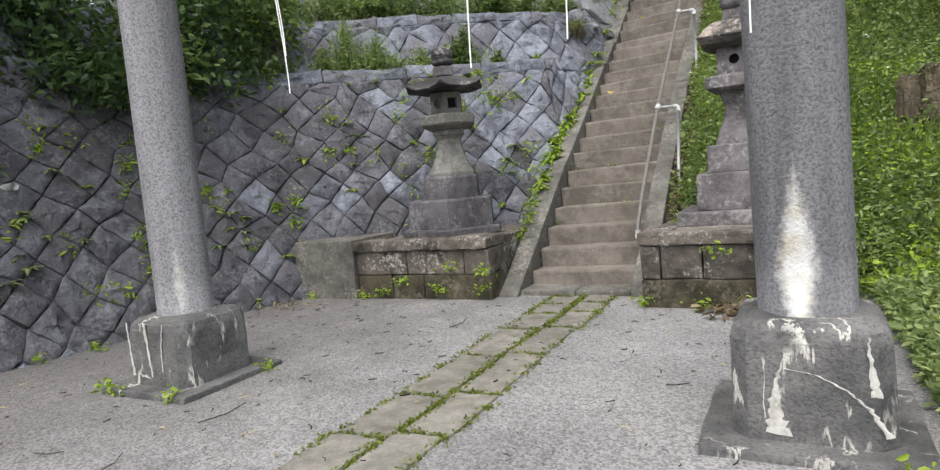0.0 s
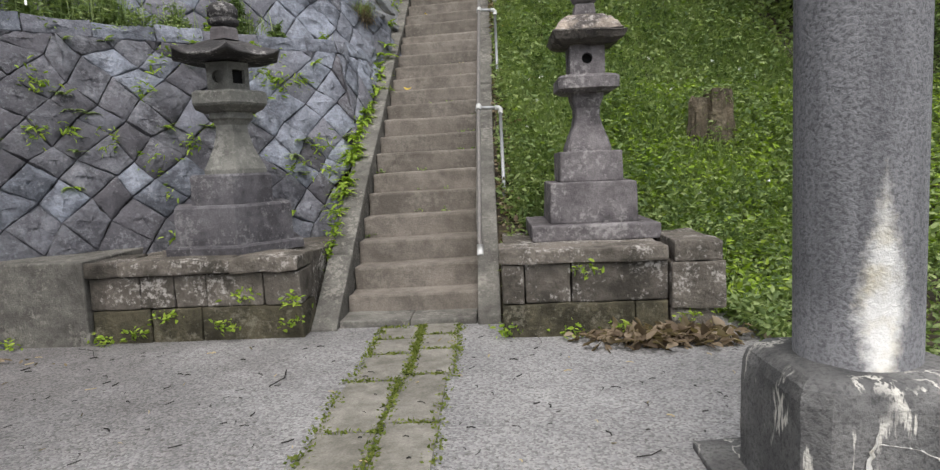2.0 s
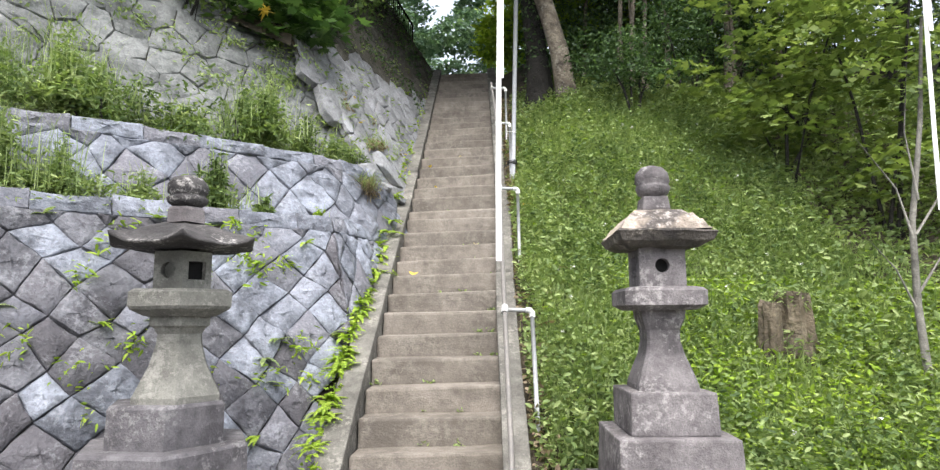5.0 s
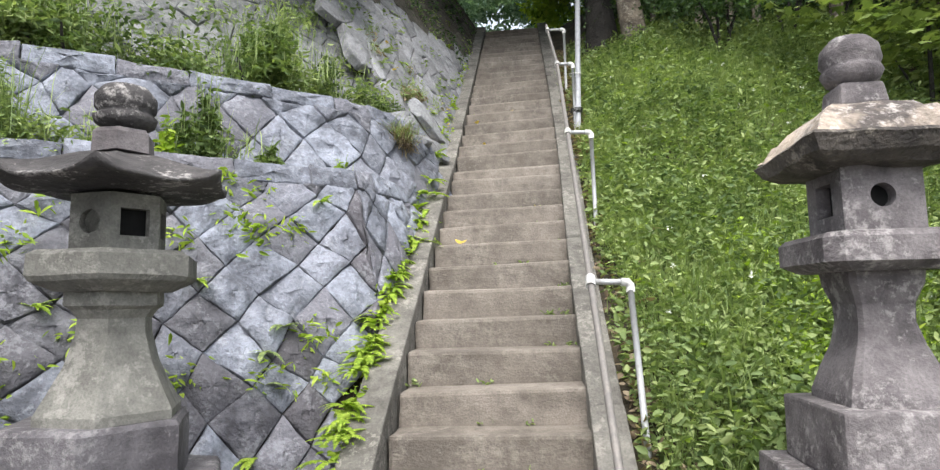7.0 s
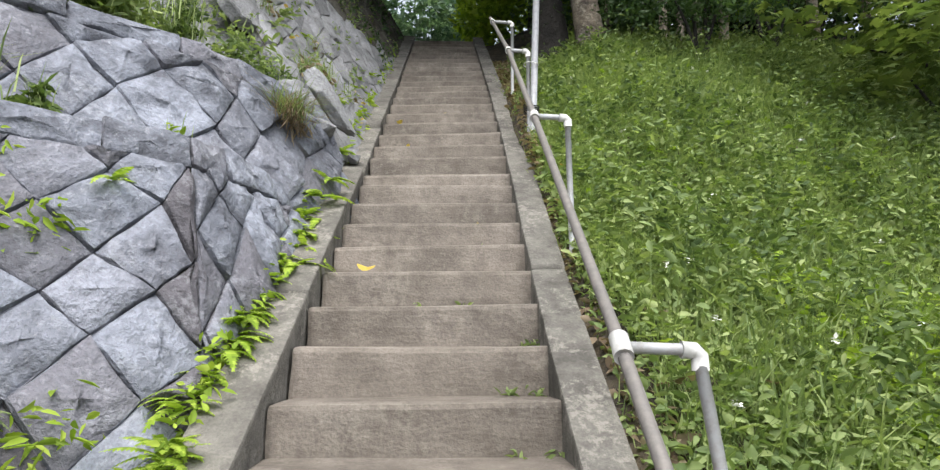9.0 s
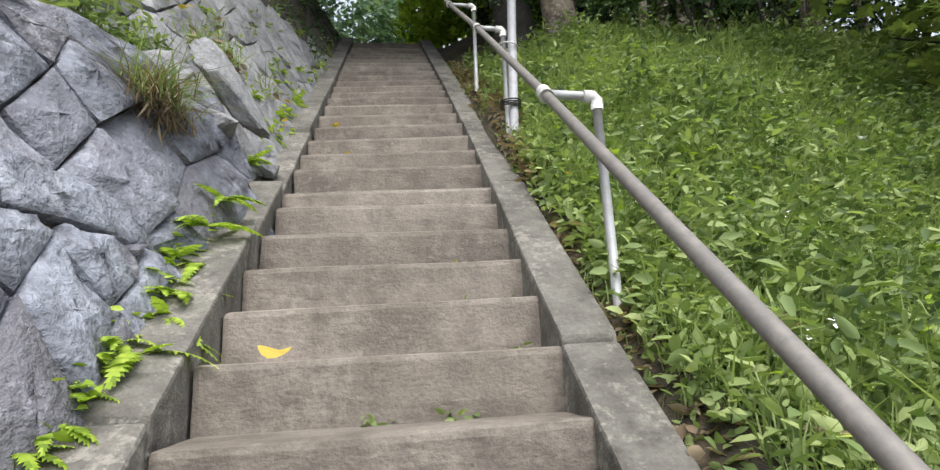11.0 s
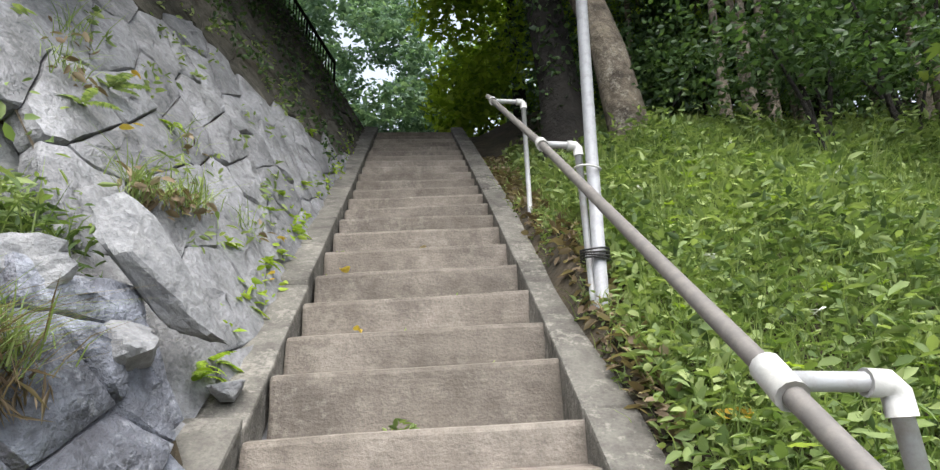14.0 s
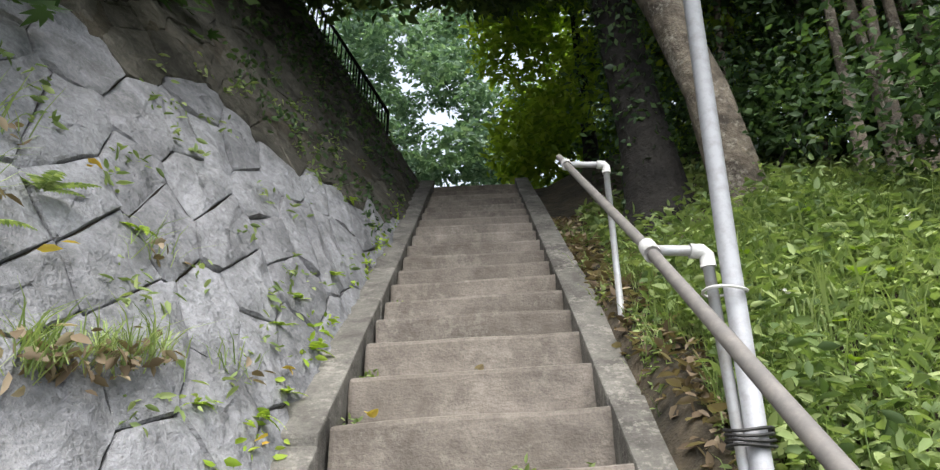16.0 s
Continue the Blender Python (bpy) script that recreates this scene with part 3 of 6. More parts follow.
def stone_mesh(poly, surface, gap, bulge, seed, lumps=0.027):
    """One rough-hewn stone: its outline on the wall's face, drawn in for the joint, with a domed, chipped face."""
    cu = sum(p[0] for p in poly) / len(poly)
    cv = sum(p[1] for p in poly) / len(poly)
    rng = random.Random(seed)
    rim = []
    for a, b in zip(poly, poly[1:] + poly[:1]):
        for f in (0.0, 0.25, 0.5, 0.75):
            wob = 0.007 if f else 0.003
            rim.append((a[0] + (b[0] - a[0]) * f + rng.uniform(-wob, wob * 0.4), a[1] + (b[1] - a[1]) * f + rng.uniform(-wob, wob * 0.4)))
    reach = max(math.hypot(p[0] - cu, p[1] - cv) for p in rim)
    if reach < 0.05:
        return None
    tilt = 0.07 * min(1.0, bulge)
    tilt_u, tilt_v, out = rng.uniform(-tilt, tilt), rng.uniform(-tilt, tilt), rng.uniform(-0.008, 0.016) * min(1.0, bulge)
    bm = bmesh.new()
    rings = []
    n = len(rim)
    for inset, depth in ((gap, -0.09), (gap, -0.004), (gap + 0.005, 0.011 * bulge), (gap + 0.02, 0.020 * bulge), (reach * 0.35, 0.027 * bulge), (reach * 0.65, 0.032 * bulge)):
        ring = []
        for u, v in rim:
            d = math.hypot(u - cu, v - cv) + 1e-6
            f = max(0.0, 1 - inset / d)
            uu, vv = cu + (u - cu) * f, cv + (v - cv) * f
            h = depth
            if depth > 0:
                h += out + (uu - cu) * tilt_u + (vv - cv) * tilt_v + lumps * noise.noise(Vector((uu * 7, vv * 7, seed))) + 0.5 * lumps * noise.noise(Vector((uu * 22, vv * 22, seed)))
            ring.append(bm.verts.new(surface(uu, vv, h)))
        rings.append(ring)
    for q, s in zip(rings, rings[1:]):
        for j in range(n):
            bm.faces.new((q[j], q[(j + 1) % n], s[(j + 1) % n], s[j]))
    for ring in rings[1:3]:
        for j in range(n):
            bm.edges.get((ring[j], ring[(j + 1) % n])).smooth = False
    c = bm.verts.new(surface(cu, cv, 0.034 * bulge + out + rng.uniform(-0.008, 0.008)))
    for j in range(n):
        bm.faces.new((rings[-1][j], rings[-1][(j + 1) % n], c))
    bmesh.ops.recalc_face_normals(bm, faces=list(bm.faces))
    return bm


def stain_share(u):
    """How many of the low wall's stones are dark with old stains: most at its far end, few by the stairs."""
    return min(0.95, max(0.15, 0.95 - (u - 8.5) * 0.32))


def stone_wall(wall, surface, u0, u1, v0, v1, pitch, material, keep, seed, gap=0.004, skew=1.0, cope=0.0, stained=None):
    """Fills a stretch of wall with stones laid cornerwise, and a row of level coping stones at its top."""
    rng = random.Random(seed)
    h = pitch / 2
    joint = {}

    def corner(i, j):
        if (i, j) not in joint:
            joint[i, j] = (u0 + i * h * skew + rng.uniform(-0.34, 0.34) * h, v0 + j * h + rng.uniform(-0.3, 0.3) * h)
        return joint[i, j]

    top = v1 - cope
    for j in range(-1, int((v1 - v0) / h) + 2):
        for i in range(-1, int((u1 - u0) / (h * skew)) + 2):
            if (i + j) % 2:
                continue
            poly = [corner(i, j - 1), corner(i + 1, j), corner(i, j + 1), corner(i - 1, j)]
            for axis, lim, less in ((0, u0, False), (0, u1, True), (1, v0, False), (1, top, True)):
                poly = clip_poly(poly, axis, lim, less) if poly else poly
            if len(poly) < 3:
                continue
            area = abs(sum(a[0] * b[1] - b[0] * a[1] for a, b in zip(poly, poly[1:] + poly[:1]))) / 2
            if area < 0.006:
                continue
            cu, cv = sum(p[0] for p in poly) / len(poly), sum(p[1] for p in poly) / len(poly)
            if keep(surface(cu, cv + 0.18, 0.0), cu):
                bm = stone_mesh(poly, surface, gap, rng.uniform(0.8, 1.5), seed * 50 + i * 7.1 + j * 3.3)
                if bm:
                    part("stone", bm, stained if stained and rng.random() < stain_share(cu) else material, wall, "", True)
    if cope:
        u = u0
        while u < u1 - 0.1:
            w = min(rng.uniform(0.38, 0.62), u1 - u)
            poly = [(u, top), (u + w, top), (u + w, v1 + rng.uniform(-0.02, 0.02)), (u, v1 + rng.uniform(-0.02, 0.02))]
            bm = stone_mesh(poly, surface, gap, 0.7, seed * 90 + u)
            part("coping_stone", bm, material, wall, "", True)
            u += w


def half_plane(poly, px, py, nx, ny):
    """Keeps the part of a polygon on the near side of a line through (px, py) with the outward normal (nx, ny)."""
    out = []
    for a, b in zip(poly, poly[1:] + poly[:1]):
        da = (a[0] - px) * nx + (a[1] - py) * ny
        db = (b[0] - px) * nx + (b[1] - py) * ny
        if da <= 0:
            out.append(a)
        if (da <= 0) != (db <= 0):
            f = da / (da - db)
            out.append((a[0] + (b[0] - a[0]) * f, a[1] + (b[1] - a[1]) * f))
    return out


def random_wall(wall, surface, u0, u1, v0, v1, du, dv, material, keep, seed, gap=0.007, wild=0.38, bulge=1.3):
    """Fills a stretch of wall with stones of random shape, each the ground nearest to its own seed point."""
    rng = random.Random(seed)
    seeds = {}
    ni, nj = int((u1 - u0) / du) + 2, int((v1 - v0) / dv) + 2
    for j in range(-2, nj + 2):
        for i in range(-2, ni + 2):
            seeds[i, j] = (u0 + (i + 0.5 * (j % 2) + rng.uniform(-wild, wild)) * du, v0 + (j + rng.uniform(-wild, wild)) * dv)
    for j in range(nj):
        for i in range(ni):
            x, y = seeds[i, j]
            if not (u0 - 0.1 < x < u1 + 0.1 and v0 - 0.1 < y < v1 + 0.1):
                continue
            poly = [(x - du * 2, y - dv * 2), (x + du * 2, y - dv * 2), (x + du * 2, y + dv * 2), (x - du * 2, y + dv * 2)]
            for b in range(j - 2, j + 3):
                for a in range(i - 2, i + 3):
                    if (a, b) != (i, j) and (a, b) in seeds and poly:
                        q = seeds[a, b]
                        poly = half_plane(poly, (x + q[0]) / 2, (y + q[1]) / 2, q[0] - x, q[1] - y)
            # drop corners that almost coincide
            tidy = []
            for p in poly:
                if not tidy or math.hypot(p[0] - tidy[-1][0], p[1] - tidy[-1][1]) > 0.012:
                    tidy.append(p)
            if len(tidy) < 3 or not keep(surface(x, y + 0.1, 0.0), x):
                continue
            bm = stone_mesh(tidy, surface, gap, bulge, seed * 50 + i * 7.1 + j * 3.3)
            if bm:
                part("stone", bm, material, wall, "", True)


def battered(stations, z0):
    """A face through stations (x, y, back_x, back_y): plan points at height z0 and how far the face leans back per metre of height."""
    lens = [0.0]
    for a, b in zip(stations, stations[1:]):
        lens.append(lens[-1] + math.hypot(b[0] - a[0], b[1] - a[1]))

    def plan(u):
        i = 0
        while i < len(lens) - 2 and u > lens[i + 1]:
            i += 1
        f = (u - lens[i]) / (lens[i + 1] - lens[i])
        return [stations[i][k] + (stations[i + 1][k] - stations[i][k]) * f for k in range(4)]

    def face(u, v, out):
        x, y, bx, by = plan(u)
        n = Vector((-bx, -by, (bx * bx + by * by))).normalized()
        return Vector((x + bx * v, y + by * v, z0 + v)) + n * out
    return face, lens[-1]


def backing(name, surface, u0, u1, v0, v1, keep, material=None, depth=-0.022):
    us, vs = np.linspace(u0, u1, max(6, int((u1 - u0) / 0.2))), np.linspace(v0, v1, 12)
    grid = np.array([surface(u, v, depth) for v in vs for u in us])
    n = len(us)
    f = np.array([(j * n + i, j * n + i + 1, (j + 1) * n + i + 1, (j + 1) * n + i) for j in range(len(vs) - 1) for i in range(n - 1)
                  if keep(surface(us[i], vs[j] + 0.3, 0), us[i])])
    return array_mesh(name, grid, f, material or SOIL)


def above_ground(p, u):
    if p.x > -0.35 and p.y > 4.6:
        return p.z > slope(p.y) - 0.05
    return p.z > -0.05


LOW = [(-3.4, -3.0, -0.40, 0.0), (-3.2, 1.98, -0.40, 0.02), (-2.92, 3.7, -0.38, 0.12), (-2.5, 4.75, -0.30, 0.28), (-1.2, 5.78, -0.26, 0.33), (0.17, 6.75, -0.26, 0.33)]
low_face, low_len = battered(LOW, 0.0)
# the same wall where it turns to run beside the stairs
LOW_END = [(-0.22, 7.245, -0.26, 0.33), (0.09, 8.0, -0.40, 0.10), (0.225, 8.5, -0.45, 0.0), (0.385, 9.2, -0.46, 0.0)]
end_face, end_len = battered(LOW_END, 1.5)
wall_low = thing("wall_low", "battered retaining wall of grey rough-hewn stones laid cornerwise", "stone wall", kind="structure")
MID = [(-4.5, 1.9, -0.35, 0.02), (-4.2, 4.2, -0.3, 0.15), (-3.3, 6.0, -0.26, 0.3), (-1.6, 7.25, -0.26, 0.3), (-0.62, 8.02, -0.26, 0.3), (-0.3, 8.5, -0.38, 0.1), (0.06, 9.27, -0.42, 0.0)]
mid_face, mid_len = battered(MID, 2.66)
wall_middle = thing("wall_middle", "second tier of grey cornerwise stone walling above a planted ledge", "stone wall", kind="structure")
HIGH = [(-5.6, 5.0, -0.25, 0.2), (-4.2, 6.6, -0.25, 0.35), (-1.5, 8.75, -0.25, 0.38), (-0.55, 9.5, -0.45, 0.15)]
high_face, high_len = battered(HIGH, 3.5)
wall_high = thing("wall_high", "upper tier of weathered grey stone walling under shrubs", "stone wall", kind="structure")
wall_stair = thing("wall_stair", "leaning stone wall running up beside the stairs", "stone wall", kind="structure")


def stair_face(u, v, out):
    """The leaning face beside the stairs: u metres on in y, v metres above the kerb."""
    n = Vector((1.0, -0.41, 0.6)).normalized()
    return Vector((-0.14 - 0.6 * v, u, slope(u) + v - 0.04)) + n * out


def yes(p, u):
    return True


def stair_keep(p, u):
    return p.z < min(5.3 + 1.15 * (p.y - 9.2), 10.5) and p.y > 9.2 + 0.12 * max(0.0, p.z - 3.5)


def stony(p, u):
    """The built part of the stair wall: its stones give way to mossy earth farther up."""
    v = (-0.14 - p.x) / 0.6
    return stair_keep(p, u) and v < 2.3 - (p.y - 10.4) * 0.75 + 0.5 * noise.noise(Vector((p.y * 2, p.z * 2, 0)))


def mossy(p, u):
    """The mossy stones that sink into the earth above and beyond the clean ones, with shade in their dark colour."""
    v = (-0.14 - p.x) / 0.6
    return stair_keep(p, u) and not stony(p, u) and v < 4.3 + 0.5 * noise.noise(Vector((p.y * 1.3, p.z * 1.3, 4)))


backing("wall_low_core", low_face, 0, low_len, -0.05, 2.66, above_ground)
backing("wall_end_core", end_face, 0, end_len, -0.2, 1.18, above_ground)
backing("wall_middle_core", mid_face, 0, mid_len, -0.1, 0.82, yes)
backing("wall_high_core", high_face, 0, high_len, -0.2, 2.5, yes)
bank = []
us, vs = np.linspace(9.6, 15.75, 90), np.linspace(-0.08, 4.6, 40)
for v in vs:
    for u in us:
        p = stair_face(u, v, 0.0)
        proud = -0.04 if stony(p, u) else -0.01 + 0.05 * noise.noise(Vector((u * 2.2, v * 2.2, 1))) + 0.03 * noise.noise(Vector((u * 7, v * 7, 2)))
        bank.append(stair_face(u, v, proud))
bank_faces = np.array([(j * 90 + i, j * 90 + i + 1, (j + 1) * 90 + i + 1, (j + 1) * 90 + i) for j in range(39) for i in range(89) if stair_keep(bank[j * 90 + i], us[i])])
tagged(array_mesh("earth_bank", np.array(bank), bank_faces, EARTH, smooth=True), "steep dark mossy earth bank at the stairs' upper end", "bank", kind="structure")
backing("wall_stair_core", stair_face, 9.2, 15.7, -0.1, 4.4, lambda p, u: stair_keep(p - Vector((0, 0, 0.35)), u), SOIL)
for name in ("wall_low_core", "wall_end_core", "wall_middle_core", "wall_high_core", "wall_stair_core"):
    tagged(bpy.data.objects[name], "dark earth core behind the wall's stones", "wall", kind="structure")

# ledges between the tiers
def ledge(name, fa, la, va, fb, lb, vb, n=40):
    rows = []
    for f, l, v, d in ((fa, la, va, -0.02), (fb, lb, vb, -0.06)):
        rows.append([f(l * i / (n - 1), v, d) for i in range(n)])
    vs = np.array([*rows[0], *rows[1]])
    fc = np.array([(i, i + 1, n + i + 1, n + i) for i in range(n - 1)])
    return tagged(array_mesh(name, vs, fc, SOIL), "earth ledge between two tiers of walling", "ledge", kind="structure")


ledge("ledge_lower", low_face, low_len, 2.68, mid_face, mid_len * 0.86, 0.02)
ledge("ledge_end", end_face, end_len, 1.18, lambda u, v, d: mid_face(mid_len * 0.86 + u, v, d), mid_len * 0.14, 0.02, 12)
ledge("ledge_upper", mid_face, mid_len, 0.82, high_face, high_len, 0.05)


def left_hill(i, j):
    u = high_len * i / 24
    p = high_face(min(u, high_len), 2.42, -0.05)
    back = j * 0.9
    return (p.x - back * 0.55, p.y + back * 0.8, p.z + back * 0.5 + 0.15 * noise.noise(Vector((i * 0.5, j * 0.7, 9))))


hill_left = sheet("hill_left", left_hill, list(range(25)), list(range(12)), SOIL, "dark wooded earth hillside above the walls", "hillside")
def side_bank(u, b):
    top = min(5.2 + 1.15 * (u - 9.2), 10.4)
    return (-0.12 - 0.6 * (top - slope(u)) - b, u, top + b * (0.45 if u < 13 else 0.3))


hill_side = sheet("hill_side", side_bank, list(np.linspace(9.2, 15.8, 24)), [0.0, 1.0, 3.0, 8.0], SOIL, "dark earth hillside beside the stairs", "hillside")

# ---- gate pillars ----
def pillar(x, y, plinth_w, plinth_h, radius, lean, taper, material, label):
    t = thing("gate_pillar", label, "pillar", "pillars of the gateway", at=(x, y, 0))
    slab = block(x - plinth_w * 0.5 - 0.13, x + plinth_w * 0.5 + 0.13, y - plinth_w * 0.5 - 0.13, y + plinth_w * 0.5 + 0.13, -0.05, 0.035, 0.012, 0.012, 3, x)
    part("base_slab", slab, PLINTH, t, "low cracked cement slab")
    h = plinth_w / 2
    bm = lathe([(h + 0.006, 0.02), (h, 0.05 + plinth_h - 0.08), (h - 0.012, 0.05 + plinth_h - 0.035), (h - 0.04, 0.05 + plinth_h - 0.008), (h - 0.075, 0.05 + plinth_h), (radius * 0.8, 0.055 + plinth_h)], square=True, chamfer=0.22)
    bmesh.ops.translate(bm, verts=bm.verts, vec=(x, y, 0))
    bmesh.ops.subdivide_edges(bm, edges=[e for e in bm.edges if e.calc_length() > 0.2], cuts=4, use_grid_fill=True)
    rough(bm, 0.008, 9.0, x)
    part("plinth", bm, PLINTH, t, "chamfered plinth with white lime runs and cracks")
    z0 = 0.05 + plinth_h
    pts = 14
    bm = bmesh.new()
    sweep(bm, [(lean * i / pts * 3.6, 0, 3.6 * i / pts) for i in range(pts + 1)], [radius * (1 - taper * i / pts) for i in range(pts + 1)], 48)
    ob = mesh_ob("shaft", bm, material, None, "", True)
    ob.matrix_basis = pose(x, y, z0)
    ob.parent = t
    ob.matrix_parent_inverse = t.matrix_basis.inverted()
    return t


pillar(-1.27, 2.26, 0.56, 0.42, 0.179, 0.010, 0.05, PILLAR_L, "grey rendered gate pillar on a chamfered plinth")
pillar(2.45, 2.46, 0.58, 0.47, 0.192, -0.012, 0.01, PILLAR_R, "rough grey gate pillar with a white lime stain")

# ---- lime runs on the plinths ----
def lime_run(parent, x0, width, y, z0, height, course):
    """A crusted white run of lime: (across, up, breadth) along its course, on a plinth's front."""
    rng = random.Random(round(x0 * 100 + course[0][0] * 50))
    bm = bmesh.new()
    pts = []
    for (u0, v0, w0), (u1, v1, w1) in zip(course, course[1:]):
        for i in range(8):
            f = i / 8
            pts.append((u0 + (u1 - u0) * f + rng.uniform(-0.008, 0.008), v0 + (v1 - v0) * f, (w0 + (w1 - w0) * f) * rng.uniform(0.6, 1.2)))
    pts.append(course[-1])
    rows = []
    for u, v, w in pts:
        x, z, h = x0 + u * width, z0 + v * height, w / 2
        rows.append([bm.verts.new((x - h, y, z + rng.uniform(-h, h) * 0.4)), bm.verts.new((x - h * 0.2, y - 0.003, z)), bm.verts.new((x + h, y, z + rng.uniform(-h, h) * 0.4))])
    for a, b in zip(rows, rows[1:]):
        for j in (0, 1):
            bm.faces.new((a[j], a[j + 1], b[j + 1], b[j]))
    plinth = [c for c in parent.children if c.name.startswith("plinth")][0]
    part("lime_run", bm, LIME, plinth, "crusted white lime run")


PILLARS = [o for o in scene.objects if o.get("category") == "pillar"]
for course in (((0.34, 0.71, 0.004), (0.29, 0.48, 0.02), (0.28, 0.27, 0.055), (0.30, 0.02, 0.10)), ((0.34, 0.62, 0.008), (0.53, 0.58, 0.010), (0.71, 0.46, 0.014), (0.84, 0.31, 0.016), (0.95, 0.08, 0.03)),
               ((0.84, 0.92, 0.008), (0.85, 0.67, 0.016), (0.88, 0.42, 0.04))):
    lime_run(PILLARS[1], 2.16, 0.58, 2.163, 0.055, 0.46, course)
for course in (((0.08, 0.96, 0.012), (0.1, 0.5, 0.014), (0.12, 0.1, 0.03)), ((0.40, 0.97, 0.03), (0.42, 0.6, 0.025), (0.44, 0.1, 0.012)), ((0.72, 0.95, 0.006), (0.66, 0.6, 0.012), (0.64, 0.2, 0.01)), ((0.2, 0.14, 0.05), (0.36, 0.08, 0.07))):
    lime_run(PILLARS[0], -1.55, 0.56, 1.973, 0.055, 0.41, course)

# ---- rope and paper streamers ----
rope = thing("straw_rope", "twisted straw rope stretched between the gate pillars", "rope", at=(0.6, 2.4, 3.1))
for ph in (0.0, math.pi):
    bm = bmesh.new()
    pts = []
    for i in range(90):
        f = i / 89
        x = -1.1 + 3.4 * f
        z = 3.2 - 0.25 * math.sin(math.pi * f)
        pts.append((x, 2.40 + 0.02 * math.cos(f * 110 + ph), z + 0.02 * math.sin(f * 110 + ph)))
    part("strand", sweep(bm, pts, 0.022, 6), STRAW, rope)


def streamer(x, y, z_end, pair, lean=0.0, seed=0):
    rng = random.Random(seed)
    t = thing("paper_streamer", "thin white paper streamer hanging from the rope", "streamer", "streamers on the rope", at=(x, y, z_end))
    top = 2.98
    for s in range(2 if pair else 1):
        bm = bmesh.new()
        w = 0.0031
        end = z_end + s * 0.22
        xs = x + s * 0.006
        prev = None
        for i in range(13):
            f = i / 12
            z = end + (top - end) * f
            xx = xs - lean * (z - z_end) + 0.006 * math.sin(f * 5 + seed)
            yy = y + 0.008 * math.sin(f * 7 + seed)
            row = [bm.verts.new((xx - w, yy, z)), bm.verts.new((xx + w, yy + 0.002, z)), bm.verts.new((xx + w, yy + 0.0035, z)), bm.verts.new((xx - w, yy + 0.0015, z))]
            if prev:
                for j in range(4):
                    bm.faces.new((prev[j], prev[(j + 1) % 4], row[(j + 1) % 4], row[j]))
            prev = row
        part("paper_strip", bm, PAPER, t)


for i, (x, z, p, l) in enumerate(((-1.42, 1.98, 0, 0.0), (-0.27, 1.80, 1, 0.02), (0.42, 2.22, 1, 0.05), (0.70, 2.20, 0, 0.02), (0.76, 2.2, 0, -0.12), (0.985, 1.755, 1, 0.0),
                                  (1.24, 2.25, 0, -0.1), (1.49, 1.81, 1, -0.03), (1.68, 2.2, 0, 0.12), (1.75, 2.26, 0, 0.0), (1.78, 2.2, 0, -0.1), (2.3, 1.66, 1, 0.0))):
    streamer(x, 2.2 if x > 2.2 else 2.4, z, p, l, i)


# ---- podiums ----
def podium(name, label, x0, x1, y0, y1, z_top, courses, seed, widths, caps, cap_h=0.11):
    rng = random.Random(seed)
    t = thing(name, label, "stone podium", at=((x0 + x1) / 2, y0, 0))
    z = -0.04
    for c, top in enumerate(courses):
        x = x0
        for share in widths[c]:
            w = share * (x1 - x0)
            part("block", block(x + 0.004, x + w - 0.004, y0 + rng.uniform(-0.012, 0.012) + 0.02, y0 + 0.35, z + 0.003, top - 0.004, 0.012, 0.01, 3, rng.random() * 40), PODIUM_MOSSY if c == 0 else PODIUM, t)
            x += w
        z = top
    part("fill", block(x0 + 0.03, x1 - 0.03, y0 + 0.30, y1, 0.0, z_top - 0.02, 0.01, 0.02, 4, seed), PODIUM, t)
    x = x0
    for share in caps:
        w = share * (x1 - x0)
        part("cap_slab", block(x - 0.015, x + w - 0.006, y0 - 0.02, y0 + 0.42, z + 0.002, z + cap_h + rng.uniform(-0.012, 0.012), 0.02, 0.014, 3, rng.random() * 40), PODIUM, t)
        x += w
    return t


podium("lantern_podium", "mossy stone-block podium under the broad lantern", -1.79, -0.20, 4.77, 6.3, 0.60, (0.25, 0.50), 3, ((0.28, 0.24, 0.48), (0.24, 0.16, 0.15, 0.27, 0.18)), (0.16, 0.52, 0.32))
podium("lantern_podium", "mossy stone-block podium under the slim lantern", 1.27, 2.42, 4.60, 6.0, 0.61, (0.23, 0.51), 8, ((0.80, 0.20), (0.14, 0.28, 0.58)), (0.22, 0.78))
ext = thing("podium_end", "low rough stone blocks at the podium's end", "stone block", at=(2.6, 4.6, 0))
part("block", block(2.43, 2.80, 4.58, 5.3, 0.17, 0.49, 0.015, 0.014, 3, 11), PODIUM, ext)
part("block", block(2.44, 2.74, 4.62, 5.2, -0.05, 0.165, 0.015, 0.014, 3, 12), PODIUM, ext)
part("block", block(2.46, 2.78, 4.60, 5.3, 0.495, 0.64, 0.015, 0.016, 3, 13), PODIUM, ext)
cb = mesh_ob("concrete_block", block(-2.62, -1.80, 4.74, 5.6, -0.05, 0.63, 0.015, 0.008, 3, 21), KERB)
tagged(cb, "plain weathered concrete block beside the podium", "concrete block")


